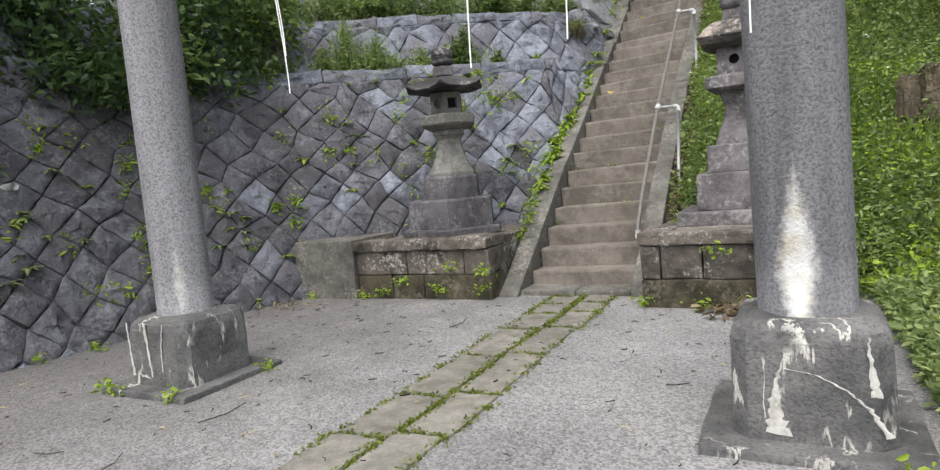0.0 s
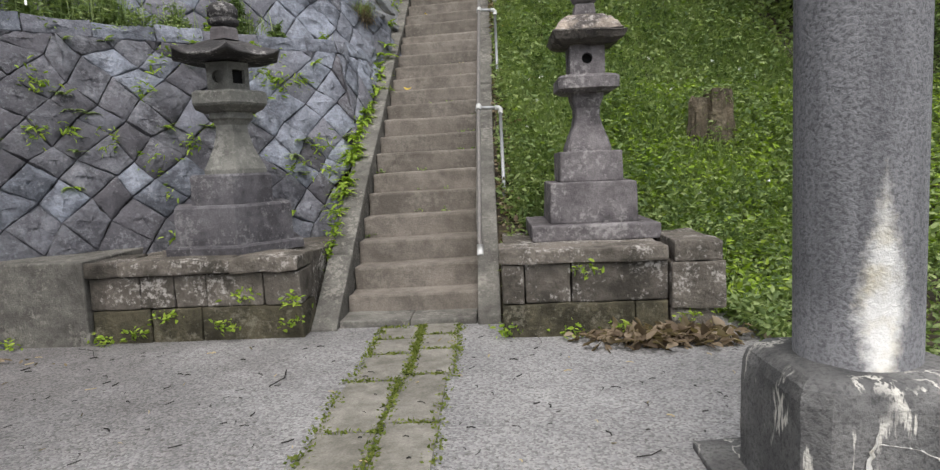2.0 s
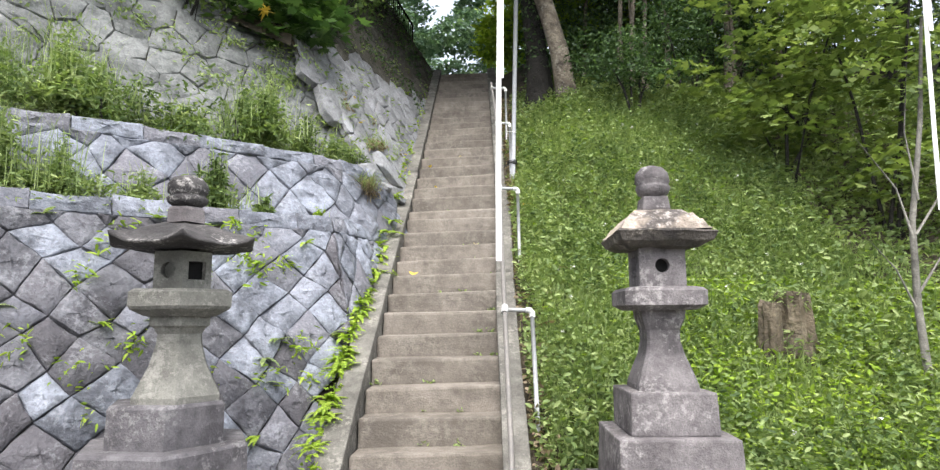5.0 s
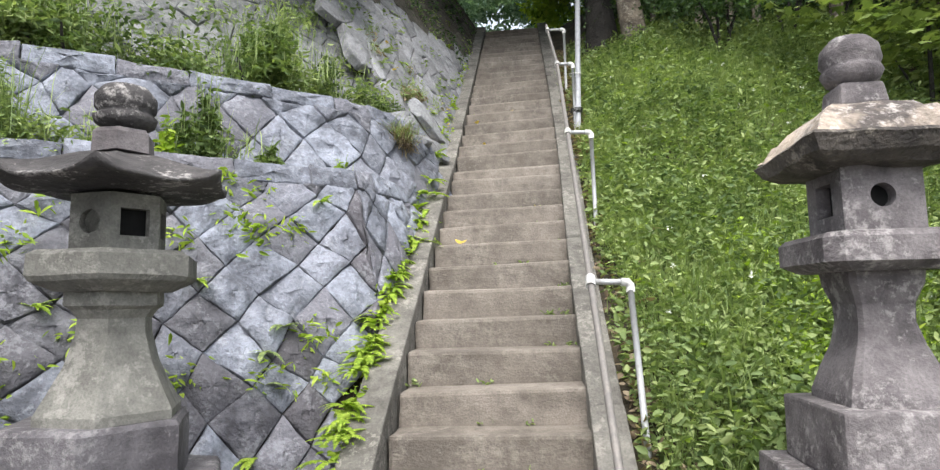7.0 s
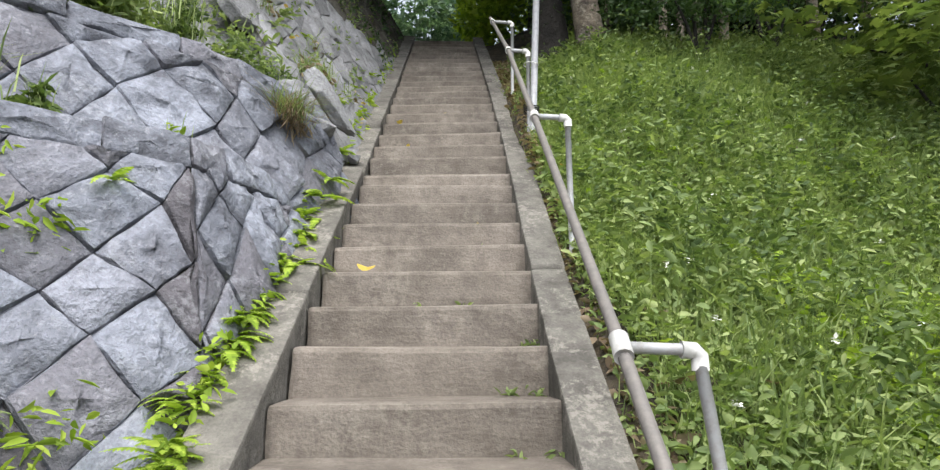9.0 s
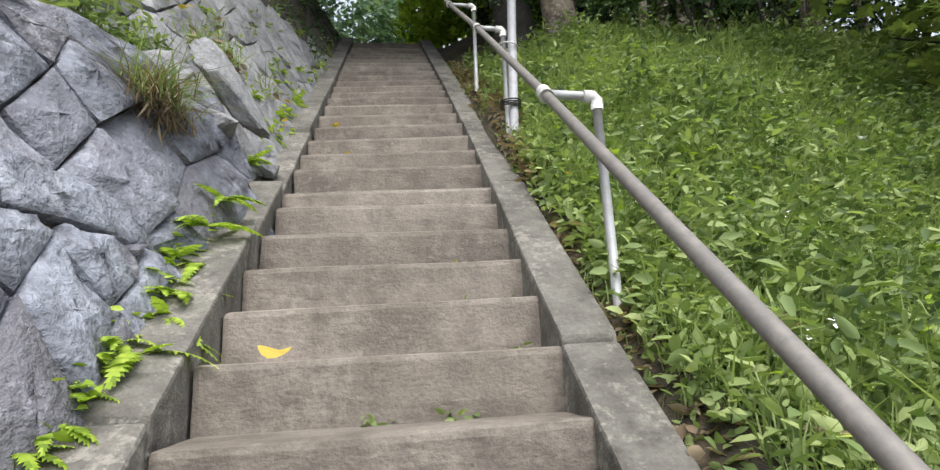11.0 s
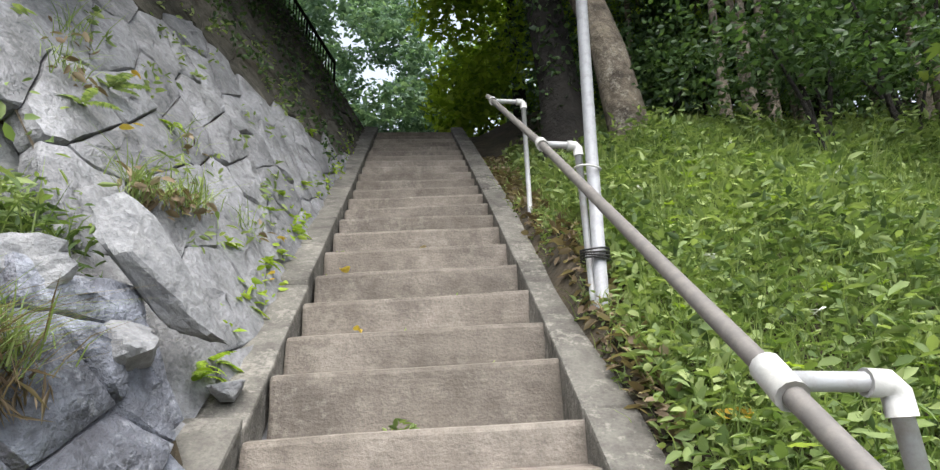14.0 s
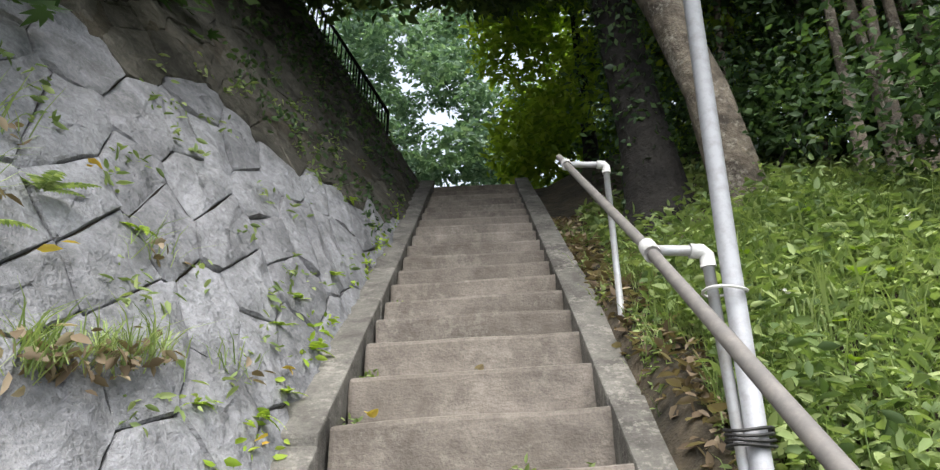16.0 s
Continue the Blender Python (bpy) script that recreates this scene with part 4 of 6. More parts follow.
# ---- stone lanterns ----
def roof_mesh(half, z0, thick, rise, curl):
    """A square lantern roof whose corners curl up, with a thick eave."""
    bm = bmesh.new()
    n = 12
    grid = {}
    for lvl in (0, 1):
        for i in range(n + 1):
            for j in range(n + 1):
                a, b = -1 + 2 * i / n, -1 + 2 * j / n
                m = max(abs(a), abs(b))
                corner = (abs(a) * abs(b)) ** 2
                if lvl:
                    z = z0 + thick + rise * min(1.0, 1.15 * (1 - m ** 2.6)) + curl * corner
                else:
                    z = z0 + curl * corner * 1.1 + 0.02 * m
                grid[lvl, i, j] = bm.verts.new((a * half * (1 - 0.05 * (1 - lvl)), b * half * (1 - 0.05 * (1 - lvl)), z))
    for lvl in (0, 1):
        for i in range(n):
            for j in range(n):
                q = [grid[lvl, i, j], grid[lvl, i + 1, j], grid[lvl, i + 1, j + 1], grid[lvl, i, j + 1]]
                bm.faces.new(q if lvl else q[::-1])
    for i in range(n):
        for a, b in (((i, 0), (i + 1, 0)), ((n, i), (n, i + 1)), ((n - i, n), (n - i - 1, n)), ((0, n - i), (0, n - i - 1))):
            bm.faces.new((grid[0, *a], grid[0, *b], grid[1, *b], grid[1, *a]))
    rough(bm, 0.012, 7.0, half)
    return bm


def firebox_mesh(half, z0, z1, front, side, depth=0.05):
    """A square fire box with a round, or square, window sunk into its faces."""
    bm = bmesh.new()
    for ang, kind in ((0, front), (90, side), (180, front), (270, side)):
        rot = Matrix.Rotation(radians(ang), 3, 'Z')
        cz = (z0 + z1) / 2
        n = 32
        outer, rim, inner = [], [], []
        for j in range(n):
            a = 2 * math.pi * j / n
            c, s = math.cos(a), math.sin(a)
            m = max(abs(c), abs(s))
            outer.append(bm.verts.new(rot @ Vector((c / m * half, -half, cz + s / m * (z1 - z0) / 2))))
            shape, r = kind
            k = 1 / m if shape == 'square' else 1.0
            rim.append(bm.verts.new(rot @ Vector((c * r * k, -half, cz + s * r * k))))
            inner.append(bm.verts.new(rot @ Vector((c * r * k, -half + depth, cz + s * r * k))))
        for j in range(n):
            h = (j + 1) % n
            bm.faces.new((outer[j], outer[h], rim[h], rim[j]))
            bm.faces.new((rim[j], rim[h], inner[h], inner[j]))
    bmesh.ops.remove_doubles(bm, verts=bm.verts, dist=0.002)
    return bm


def lantern(x, y, z0, w, label, body, shaft_mat, roof_mat, roof_half):
    """A votive stone lantern: tiers, flared shaft, slab, fire box, roof, jewel."""
    t = thing("stone_lantern", label, "stone lantern", "pair of stone lanterns", at=(x, y, z0))

    def put(name, bm, m, lab="", smooth=False, holder=None):
        bmesh.ops.translate(bm, verts=bm.verts, vec=(x, y, 0))
        return part(name, bm, m, holder or t, lab, smooth)

    put("base_slab", block(-0.49 * w, 0.47 * w, -0.46 * w, 0.44 * w, z0, z0 + 0.12, 0.015, 0.01, 2, x), body)
    put("lower_tier", block(-0.335 * w, 0.335 * w, -0.33 * w, 0.33 * w, z0 + 0.12, 1.045, 0.012, 0.006, 2, x + 1, 0.98), body, "square tier with pale lichen")
    put("upper_tier", block(-0.245 * w, 0.245 * w, -0.245 * w, 0.245 * w, 1.045, 1.28, 0.012, 0.005, 2, x + 2, 0.98), body)
    f = w * 1.0
    bm = lathe([(0.172 * f, 1.28), (0.17 * f, 1.31), (0.145 * f, 1.39), (0.112 * f, 1.48), (0.096 * f, 1.56), (0.1 * f, 1.62), (0.122 * f, 1.69), (0.128 * f, 1.735)], square=True, chamfer=0.14)
    bmesh.ops.subdivide_edges(bm, edges=[e for e in bm.edges if e.calc_length() > 0.1], cuts=2, use_grid_fill=True)
    rough(bm, 0.004, 9.0, x)
    put("shaft", bm, shaft_mat, "waisted square shaft")
    bm = lathe([(0.185 * f, 1.735), (0.235 * f, 1.765), (0.235 * f, 1.845), (0.215 * f, 1.865), (0.18 * f, 1.872)], square=True, chamfer=0.2)
    rough(bm, 0.006, 9.0, x)
    put("platform", bm, shaft_mat, "cut-cornered slab under the fire box")
    box = put("fire_box", firebox_mesh(0.135 * f, 1.87, 2.12, ('round', 0.042), ('square', 0.06)), shaft_mat, "square fire box with round window")
    put("hollow", block(-0.085 * f, 0.085 * f, -0.085 * f, 0.085 * f, 1.88, 2.11, 0.0, 0.0, 0), HOLLOW_SHADE, "near-black core standing in for shade inside the fire box", False, box)
    bm = lathe([(0.15, 2.095), (0.20, 2.10), (0.255, 2.13), (roof_half, 2.17), (roof_half + 0.006, 2.18), (roof_half - 0.006, 2.192)], square=True)
    bmesh.ops.subdivide_edges(bm, edges=list(bm.edges), cuts=5, use_grid_fill=True)
    rough(bm, 0.016, 9.0, x + 3)
    roof = put("roof", roof_mesh(roof_half - 0.012, 2.17, 0.012, 0.15, 0.012), roof_mat, "domed square roof with pale flaked patches")
    put("eave", bm, EAVE, "dark broken underside of the roof", False, roof)
    put("neck", block(-0.085 * f, 0.085 * f, -0.085 * f, 0.085 * f, 2.33, 2.42, 0.015, 0.006, 1, x, 0.85), body)
    bm = lathe([(0.045 * f, 2.41), (0.09 * f, 2.44), (0.105 * f, 2.475), (0.10 * f, 2.49), (0.095 * f, 2.50), (0.105 * f, 2.52), (0.10 * f, 2.57), (0.07 * f, 2.605), (0.02, 2.62)], 24)
    rough(bm, 0.006, 9.0, x)
    put("jewel", bm, body, "worn round jewel", True)
    return t


def six_roof(radius, z0, thick, rise, curl):
    """A six-sided roof with drooping slopes, a thick eave and lifted corners."""
    bm = bmesh.new()
    n, rings = 60, 9
    top, low = [], []
    for r in range(1, rings + 1):
        m = r / rings
        a_row, b_row = [], []
        for j in range(n):
            a = 2 * math.pi * j / n
            w = (a % (math.pi / 3)) - math.pi / 6
            reach = radius * math.cos(math.pi / 6) / math.cos(w)
            corner = (abs(w) / (math.pi / 6)) ** 3 * m ** 3
            x, y = reach * m * math.cos(a), reach * m * math.sin(a)
            a_row.append(bm.verts.new((x, y, z0 + thick + rise * (1 - m ** 1.2) + 0.02 * (abs(w) / (math.pi / 6)) ** 4 * m + curl * corner)))
            b_row.append(bm.verts.new((x * 0.97, y * 0.97, z0 + 0.015 * m + curl * corner * 0.9)))
        top.append(a_row)
        low.append(b_row)
    for rows, flip in ((top, False), (low, True)):
        for q, s in zip(rows, rows[1:]):
            for j in range(n):
                f = (q[j], s[j], s[(j + 1) % n], q[(j + 1) % n])
                bm.faces.new(f[::-1] if flip else f)
        bm.faces.new(rows[0][::-1] if flip else rows[0])
    for j in range(n):
        bm.faces.new((low[-1][j], low[-1][(j + 1) % n], top[-1][(j + 1) % n], top[-1][j]))
    rough(bm, 0.01, 7.0, 3.0)
    return bm


def six_lantern(x, y, z0, label):
    """The older lantern: six-sided tiers, flared shaft, panelled slab, fire box with a crescent, curled roof, ringed jewel."""
    t = thing("stone_lantern", label, "stone lantern", "pair of stone lanterns", at=(x, y, z0))

    def put(name, bm, m, lab="", holder=None, wear=0.005, smooth=False):
        bmesh.ops.subdivide_edges(bm, edges=[e for e in bm.edges if e.calc_length() > 0.13], cuts=2, use_grid_fill=True)
        if wear:
            rough(bm, wear, 8.0, x + z0)
        bm.transform(pose(x - (0.045 if name in ("base_slab", "lower_tier", "upper_tier") else 0.0), y, 0, 0, 0, -6))
        return part(name, bm, m, holder or t, lab, smooth)

    put("base_slab", lathe([(0.60, z0), (0.60, z0 + 0.06), (0.585, z0 + 0.075)], 6), LANTERN_DARK)
    put("lower_tier", lathe([(0.515, z0 + 0.07), (0.51, 0.965), (0.495, 0.985)], 6), LANTERN_DARK, "six-sided tier with pale lichen")
    put("upper_tier", lathe([(0.36, 0.985), (0.355, 1.205), (0.34, 1.225)], 6), LANTERN_DARK)
    put("shaft", lathe([(0.275, 1.225), (0.275, 1.26), (0.235, 1.33), (0.18, 1.44), (0.145, 1.56), (0.14, 1.62), (0.165, 1.655), (0.19, 1.67), (0.19, 1.725)], 6), LANTERN_PALE, "flared six-sided shaft")
    put("platform", lathe([(0.225, 1.725), (0.31, 1.765), (0.325, 1.785), (0.325, 1.865), (0.29, 1.885), (0.22, 1.89)], 6), LANTERN_PALE, "six-sided slab under the fire box")
    bm = bmesh.new()
    r, c0, c1, n = 0.185, 1.885, 2.115, 32
    half, deep = r * 0.5, r * math.cos(math.pi / 6)
    for k in range(6):
        rot = Matrix.Rotation(radians(60 * k), 3, 'Z')
        outer, rim, inner = [], [], []
        hole = 0.048 if k == 0 else 0.055
        for j in range(n):
            a = 2 * math.pi * j / n
            c, s = math.cos(a), math.sin(a)
            m = max(abs(c), abs(s))
            q = 1.0 if k == 0 else 1 / m
            outer.append(bm.verts.new(rot @ Vector((c / m * half, -deep, 2.0 + s / m * 0.115))))
            rim.append(bm.verts.new(rot @ Vector((c * hole * q, -deep, 2.0 + s * hole * q))))
            inner.append(bm.verts.new(rot @ Vector((c * hole * q, -deep + 0.04, 2.0 + s * hole * q))))
        for j in range(n):
            h = (j + 1) % n
            bm.faces.new((outer[j], outer[h], rim[h], rim[j]))
            bm.faces.new((rim[j], rim[h], inner[h], inner[j]))
    bmesh.ops.remove_doubles(bm, verts=bm.verts, dist=0.002)
    box = put("fire_box", bm, LANTERN_PALE, "six-sided fire box with a crescent window", None, 0.0)
    put("hollow", lathe([(0.13, 1.89), (0.13, 2.11)], 6), HOLLOW_SHADE, "near-black core standing in for shade inside the fire box", box, 0.0)
    bm = bmesh.new()
    ring = [bm.verts.new((0.016 + 0.042 * math.cos(a), -deep + 0.006, 2.0 + 0.048 * math.sin(a))) for a in np.linspace(0, 2 * math.pi, 24, endpoint=False)]
    bmesh.ops.solidify(bm, geom=[bm.faces.new(ring)], thickness=0.02)
    put("moon_cover", bm, LANTERN_PALE, "", box, 0.0)
    put("roof", six_roof(0.46, 2.125, 0.02, 0.18, 0.045), ROOF, "dark curled six-sided roof with lichen", None, 0.0, True)
    put("neck", lathe([(0.125, 2.30), (0.12, 2.38), (0.105, 2.40)], 6), LANTERN)
    put("jewel", lathe([(0.06, 2.395), (0.115, 2.43), (0.125, 2.46), (0.105, 2.475), (0.105, 2.485), (0.12, 2.50), (0.12, 2.55), (0.09, 2.59), (0.03, 2.61)], 20), ROOF, "ringed worn jewel", None, 0.006, True)
    return t


six_lantern(-0.91, 5.50, 0.60, "broad old six-sided stone lantern with a dark curled roof")
lantern(2.0, 5.46, 0.61, 1.0, "slim stone lantern with a flaked pale roof", LANTERN, LANTERN, PATCHED, 0.275)

# ---- handrail ----
rail = thing("handrail", "brown pipe handrail on pale galvanised posts beside the stairs", "handrail", at=(1.34, 6.2, 1.1))
RAIL_PTS = [(1.11, 5.30, 0.50), (1.11, 5.33, 0.60), (1.112, 5.6, 0.90), (1.115, 6.60, 1.765), (1.135, 8.30, 3.10), (1.156, 9.96, 4.37), (1.11, 11.22, 5.36), (1.106, 11.45, 5.535)]
part("pipe", sweep(bmesh.new(), RAIL_PTS, 0.019, 12), RAIL, rail, "brown painted pipe rail", True)
part("end_socket", sweep(bmesh.new(), [(1.11, 5.298, 0.49), (1.11, 5.325, 0.57)], 0.027, 12), CAP, rail, "", True)
for (rx, ry, rz), fy in (((1.115, 6.60, 1.765), 6.3), ((1.135, 8.30, 3.10), 8.25), ((1.156, 9.96, 4.37), 9.93), ((1.11, 11.22, 5.36), 11.24)):
    px = 1.33
    post = part("post", sweep(bmesh.new(), [(px, ry, rz - 0.03), (px + 0.005, fy, slope(fy) - 0.12)], 0.0175, 10), PIPE, rail, "", True)
    arm = part("arm", sweep(bmesh.new(), [(rx, ry, rz), (px - 0.02, ry, rz - 0.005)], 0.017, 10), PIPE, rail, "", True)
    part("tee_joint", sweep(bmesh.new(), [(rx - 0.003, ry - 0.035, rz - 0.027), (rx + 0.003, ry + 0.035, rz + 0.027)], 0.028, 12), CAP, arm, "white pipe fitting", True)
    part("elbow", sweep(bmesh.new(), [(px - 0.05, ry, rz - 0.005), (px - 0.014, ry, rz - 0.007), (px, ry, rz - 0.022), (px + 0.001, ry, rz - 0.06)], 0.024, 12), CAP, post, "white pipe elbow", True)

pole = thing("metal_pole", "tall grey metal pole wired to a rail post", "pole", at=(1.40, 9.86, 3.6))
part("tube", sweep(bmesh.new(), [(1.356, 9.90, 3.45), (1.388, 9.93, 4.4), (1.455, 9.95, 6.3)], 0.03, 16), POLE, pole, "", True)
for z in (3.78, 4.22):
    for i in range(4 if z < 4 else 1):
        ring = [(1.352 + 0.065 * math.cos(a), 9.92 + 0.05 * math.sin(a), z + i * 0.014 + 0.004 * math.sin(a * 2 + i)) for a in np.linspace(0, 2 * math.pi, 17)]
        part("wire_tie", sweep(bmesh.new(), ring, 0.005, 5, False), WIRE if z < 4 else CAP, pole)

# ---- stump, trees ----
def stump_mesh(x, y, z, r, h, seed):
    bm = bmesh.new()
    n, m = 22, 9
    rings = []
    for j in range(m + 1):
        f = j / m
        ring = []
        for i in range(n):
            a = 2 * math.pi * i / n
            rr = r * (1.15 - 0.3 * f) * (1 + 0.5 * noise.noise(Vector((math.cos(a) * 2.6, math.sin(a) * 2.6, f * 2.5 + seed))))
            ring.append(bm.verts.new((x + rr * math.cos(a), y + rr * math.sin(a), z - 0.1 + (h + 0.1) * f + (0.08 * noise.noise(Vector((math.cos(a) * 1.5, math.sin(a) * 1.5, seed))) if f > 0.8 else 0))))
        rings.append(ring)
    for q, s in zip(rings, rings[1:]):
        for i in range(n):
            bm.faces.new((q[i], q[(i + 1) % n], s[(i + 1) % n], s[i]))
    bm.faces.new(rings[-1])
    return bm


stump = thing("tree_stump", "weathered brown tree stump overgrown at its top", "tree stump", at=(3.72, 7.3, hill(3.7, 7.3)))
part("wood", stump_mesh(3.72, 7.35, hill(3.8, 7.3), 0.16, 0.60, 2.0), RUST, stump)
crest = np.random.default_rng(91)
tagged(leaves("overgrowth", np.array((3.68, 7.32, hill(3.7, 7.3) + 0.55)) + crest.normal(0, 1, (340, 3)) * [0.13, 0.09, 0.05], 0.05, LEAF_GRASS, stump, 0.4, 0.4, 92, 0.8), "small green weeds", kind="stuff")
part("side_root", stump_mesh(3.46, 7.25, hill(3.5, 7.2), 0.095, 0.58, 5.0), RUST, stump)


def tree(name, label, pts, radii, bark, limbs, crown_centres, crown_radii, leaf, size, per, seed, flat=0.7, droop=0.3, slim=0.5, sides=14):
    t = thing(name, label, "tree", at=pts[0])
    bm = sweep(bmesh.new(), pts, radii, sides)
    rough(bm, radii[0] * 0.12, 3.0, seed)
    part("trunk", bm, bark, t, "", True)
    for lp, lr in limbs:
        part("limb", sweep(bmesh.new(), lp, [lr * (1 - 0.8 * i / (len(lp) - 1)) for i in range(len(lp))], 7), bark, t, "", True)
    if len(crown_centres):
        p = clumps(crown_centres, crown_radii, per, seed, flat)
        ob = leaves("crown", p, size, leaf, t, droop, slim, seed)
    return t


def scatter(n, box, seed):
    rng = np.random.default_rng(seed)
    lo, hi = np.array(box[0]), np.array(box[1])
    return lo + (hi - lo) * rng.random((n, 3))


def roof_cloud(n, seed):
    """Places for a spreading crown that rises as it runs up the hill."""
    rng = np.random.default_rng(seed)
    x, y = rng.uniform(-3.0, 4.8, n), rng.uniform(11.6, 17.0, n)
    return np.stack([x, y, 4.75 + 0.84 * (y - 8.1) + rng.uniform(0.0, 2.4, n)], 1)


rnd = np.random.default_rng(5)
# leaning tree by the upper stairs, and its dark neighbour
tree("broadleaf_tree", "tall leaning tree with pale mottled bark above the bank", [(2.46, 12.0, 4.9), (2.42, 12.0, 5.45), (2.30, 12.0, 6.35), (2.07, 12.02, 7.2), (1.65, 12.1, 8.4), (1.2, 12.4, 10.0), (0.9, 12.8, 11.6)],
     [0.26, 0.185, 0.16, 0.15, 0.135, 0.12, 0.08], BARK,
     [([(1.9, 12.05, 7.8), (2.6, 12.0, 9.0), (3.4, 11.6, 9.8)], 0.09), ([(1.5, 12.15, 8.8), (0.6, 12.0, 9.8), (-0.6, 11.6, 10.2)], 0.08)],
     # second clump set lies mostly above the view, added to shade the upper stairs
     np.concatenate([roof_cloud(165, 3), scatter(145, ((-3.6, 9.0, 9.4), (4.4, 14.5, 12.6)), 9)]), rnd.uniform(0.5, 0.9, 310), LEAF_MID, 0.16, 720, 11)
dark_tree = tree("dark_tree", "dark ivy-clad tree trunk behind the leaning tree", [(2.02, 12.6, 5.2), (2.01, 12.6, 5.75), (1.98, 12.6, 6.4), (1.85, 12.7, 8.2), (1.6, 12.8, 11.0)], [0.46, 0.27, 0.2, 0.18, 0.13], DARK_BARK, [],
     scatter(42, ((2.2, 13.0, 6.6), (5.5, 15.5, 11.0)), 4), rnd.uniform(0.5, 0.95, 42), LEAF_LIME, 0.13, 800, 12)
clad = np.random.default_rng(19)
turn_a, up_z = clad.uniform(0, 2 * np.pi, 1500), clad.uniform(5.5, 9.5, 1500)
lean_x = np.interp(up_z, (5.2, 6.4, 8.2, 11.0), (2.02, 1.98, 1.85, 1.6))
leaves("ivy", np.stack([lean_x + 0.21 * np.cos(turn_a), 12.62 + 0.21 * np.sin(turn_a), up_z], 1), 0.075, LEAF_DARK, dark_tree, 0.8, 0.6, 20, 0.3)
# thin pale sapling on the bank
zs = hill(4.6, 7.0)
tree("sapling", "slender pale-barked sapling with thin bare branches", [(4.62, 7.0, zs - 0.1), (4.58, 7.0, zs + 0.7), (4.62, 7.02, zs + 1.4), (4.80, 7.05, zs + 2.3), (4.95, 7.1, zs + 3.3)], [0.035, 0.03, 0.026, 0.02, 0.012], GREY_BARK,
     [([(4.6, 7.0, zs + 0.6), (4.4, 6.95, zs + 1.0), (4.2, 6.95, zs + 1.25)], 0.012), ([(4.6, 7.0, zs + 0.8), (4.85, 6.95, zs + 1.2), (5.1, 6.9, zs + 1.5)], 0.012),
      ([(4.62, 7.0, zs + 1.2), (4.5, 7.0, zs + 1.7), (4.2, 7.05, zs + 2.2)], 0.012), ([(4.63, 7.0, zs + 1.3), (4.95, 6.95, zs + 1.8), (5.2, 6.9, zs + 2.4)], 0.011),
      ([(4.68, 7.0, zs + 1.6), (4.62, 7.0, zs + 2.2), (4.7, 7.0, zs + 2.8)], 0.010)],
     scatter(16, ((4.0, 6.6, zs + 1.9), (5.6, 7.5, zs + 3.6)), 6), rnd.uniform(0.18, 0.34, 16), LEAF_MAPLE, 0.075, 700, 13, 0.4, 0.1, 0.7)


def bush(name, label, centres, radii, leaf, size, per, seed, flat=0.7, droop=0.3, slim=0.5, stems=4, stem_mat=None):
    c = np.asarray(centres)
    base = c.mean(axis=0)
    low = c[:, 2].min() - radii[0]
    t = thing(name, label, "shrub", at=(base[0], base[1], low))
    for i in range(stems):
        q = c[(i * 7) % len(c)]
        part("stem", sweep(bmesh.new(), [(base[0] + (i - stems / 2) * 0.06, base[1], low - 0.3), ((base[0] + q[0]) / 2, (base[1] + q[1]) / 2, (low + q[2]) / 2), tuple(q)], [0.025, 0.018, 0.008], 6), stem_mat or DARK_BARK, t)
    p = clumps(c, radii, per, seed, flat)
    if leaf is LEAF_FATSIA:
        palmate("foliage", p[::3], size * 1.7, leaf, t, seed, 7)
    elif leaf is LEAF_MAPLE:
        palmate("foliage", p[::2], size * 1.15, leaf, t, seed)
    else:
        leaves("foliage", p, size, leaf, t, droop, slim, seed)
    return t


# maple-leaved bushes on the bank
BUSH_LEAF = (LEAF_DARK, LEAF_MAPLE, LEAF_MAPLE, LEAF_MID, LEAF_DARK, LEAF_MAPLE, LEAF_MID, LEAF_MAPLE)
for i, (bx, by, n, hgt) in enumerate(((3.4, 10.9, 22, 1.3), (4.6, 9.5, 34, 2.9), (5.7, 8.9, 40, 3.6), (6.9, 8.2, 40, 4.0), (4.2, 11.2, 36, 3.6), (5.6, 10.4, 44, 4.6), (7.8, 9.4, 46, 5.2), (9.2, 8.4, 46, 5.2))):
    z0 = hill(bx, by)
    cs = scatter(n, ((bx - 0.8, by - 0.7, z0 + 0.4), (bx + 0.8, by + 0.7, z0 + hgt)), 40 + i)
    bush("bush", "lush green bush with pointed lobed leaves", cs, rnd.uniform(0.28, 0.5, n), BUSH_LEAF[i], 0.105 if BUSH_LEAF[i] is LEAF_MAPLE else 0.065, 620 if BUSH_LEAF[i] is LEAF_MAPLE else 1100, 60 + i, 0.55, 0.35, 0.5)
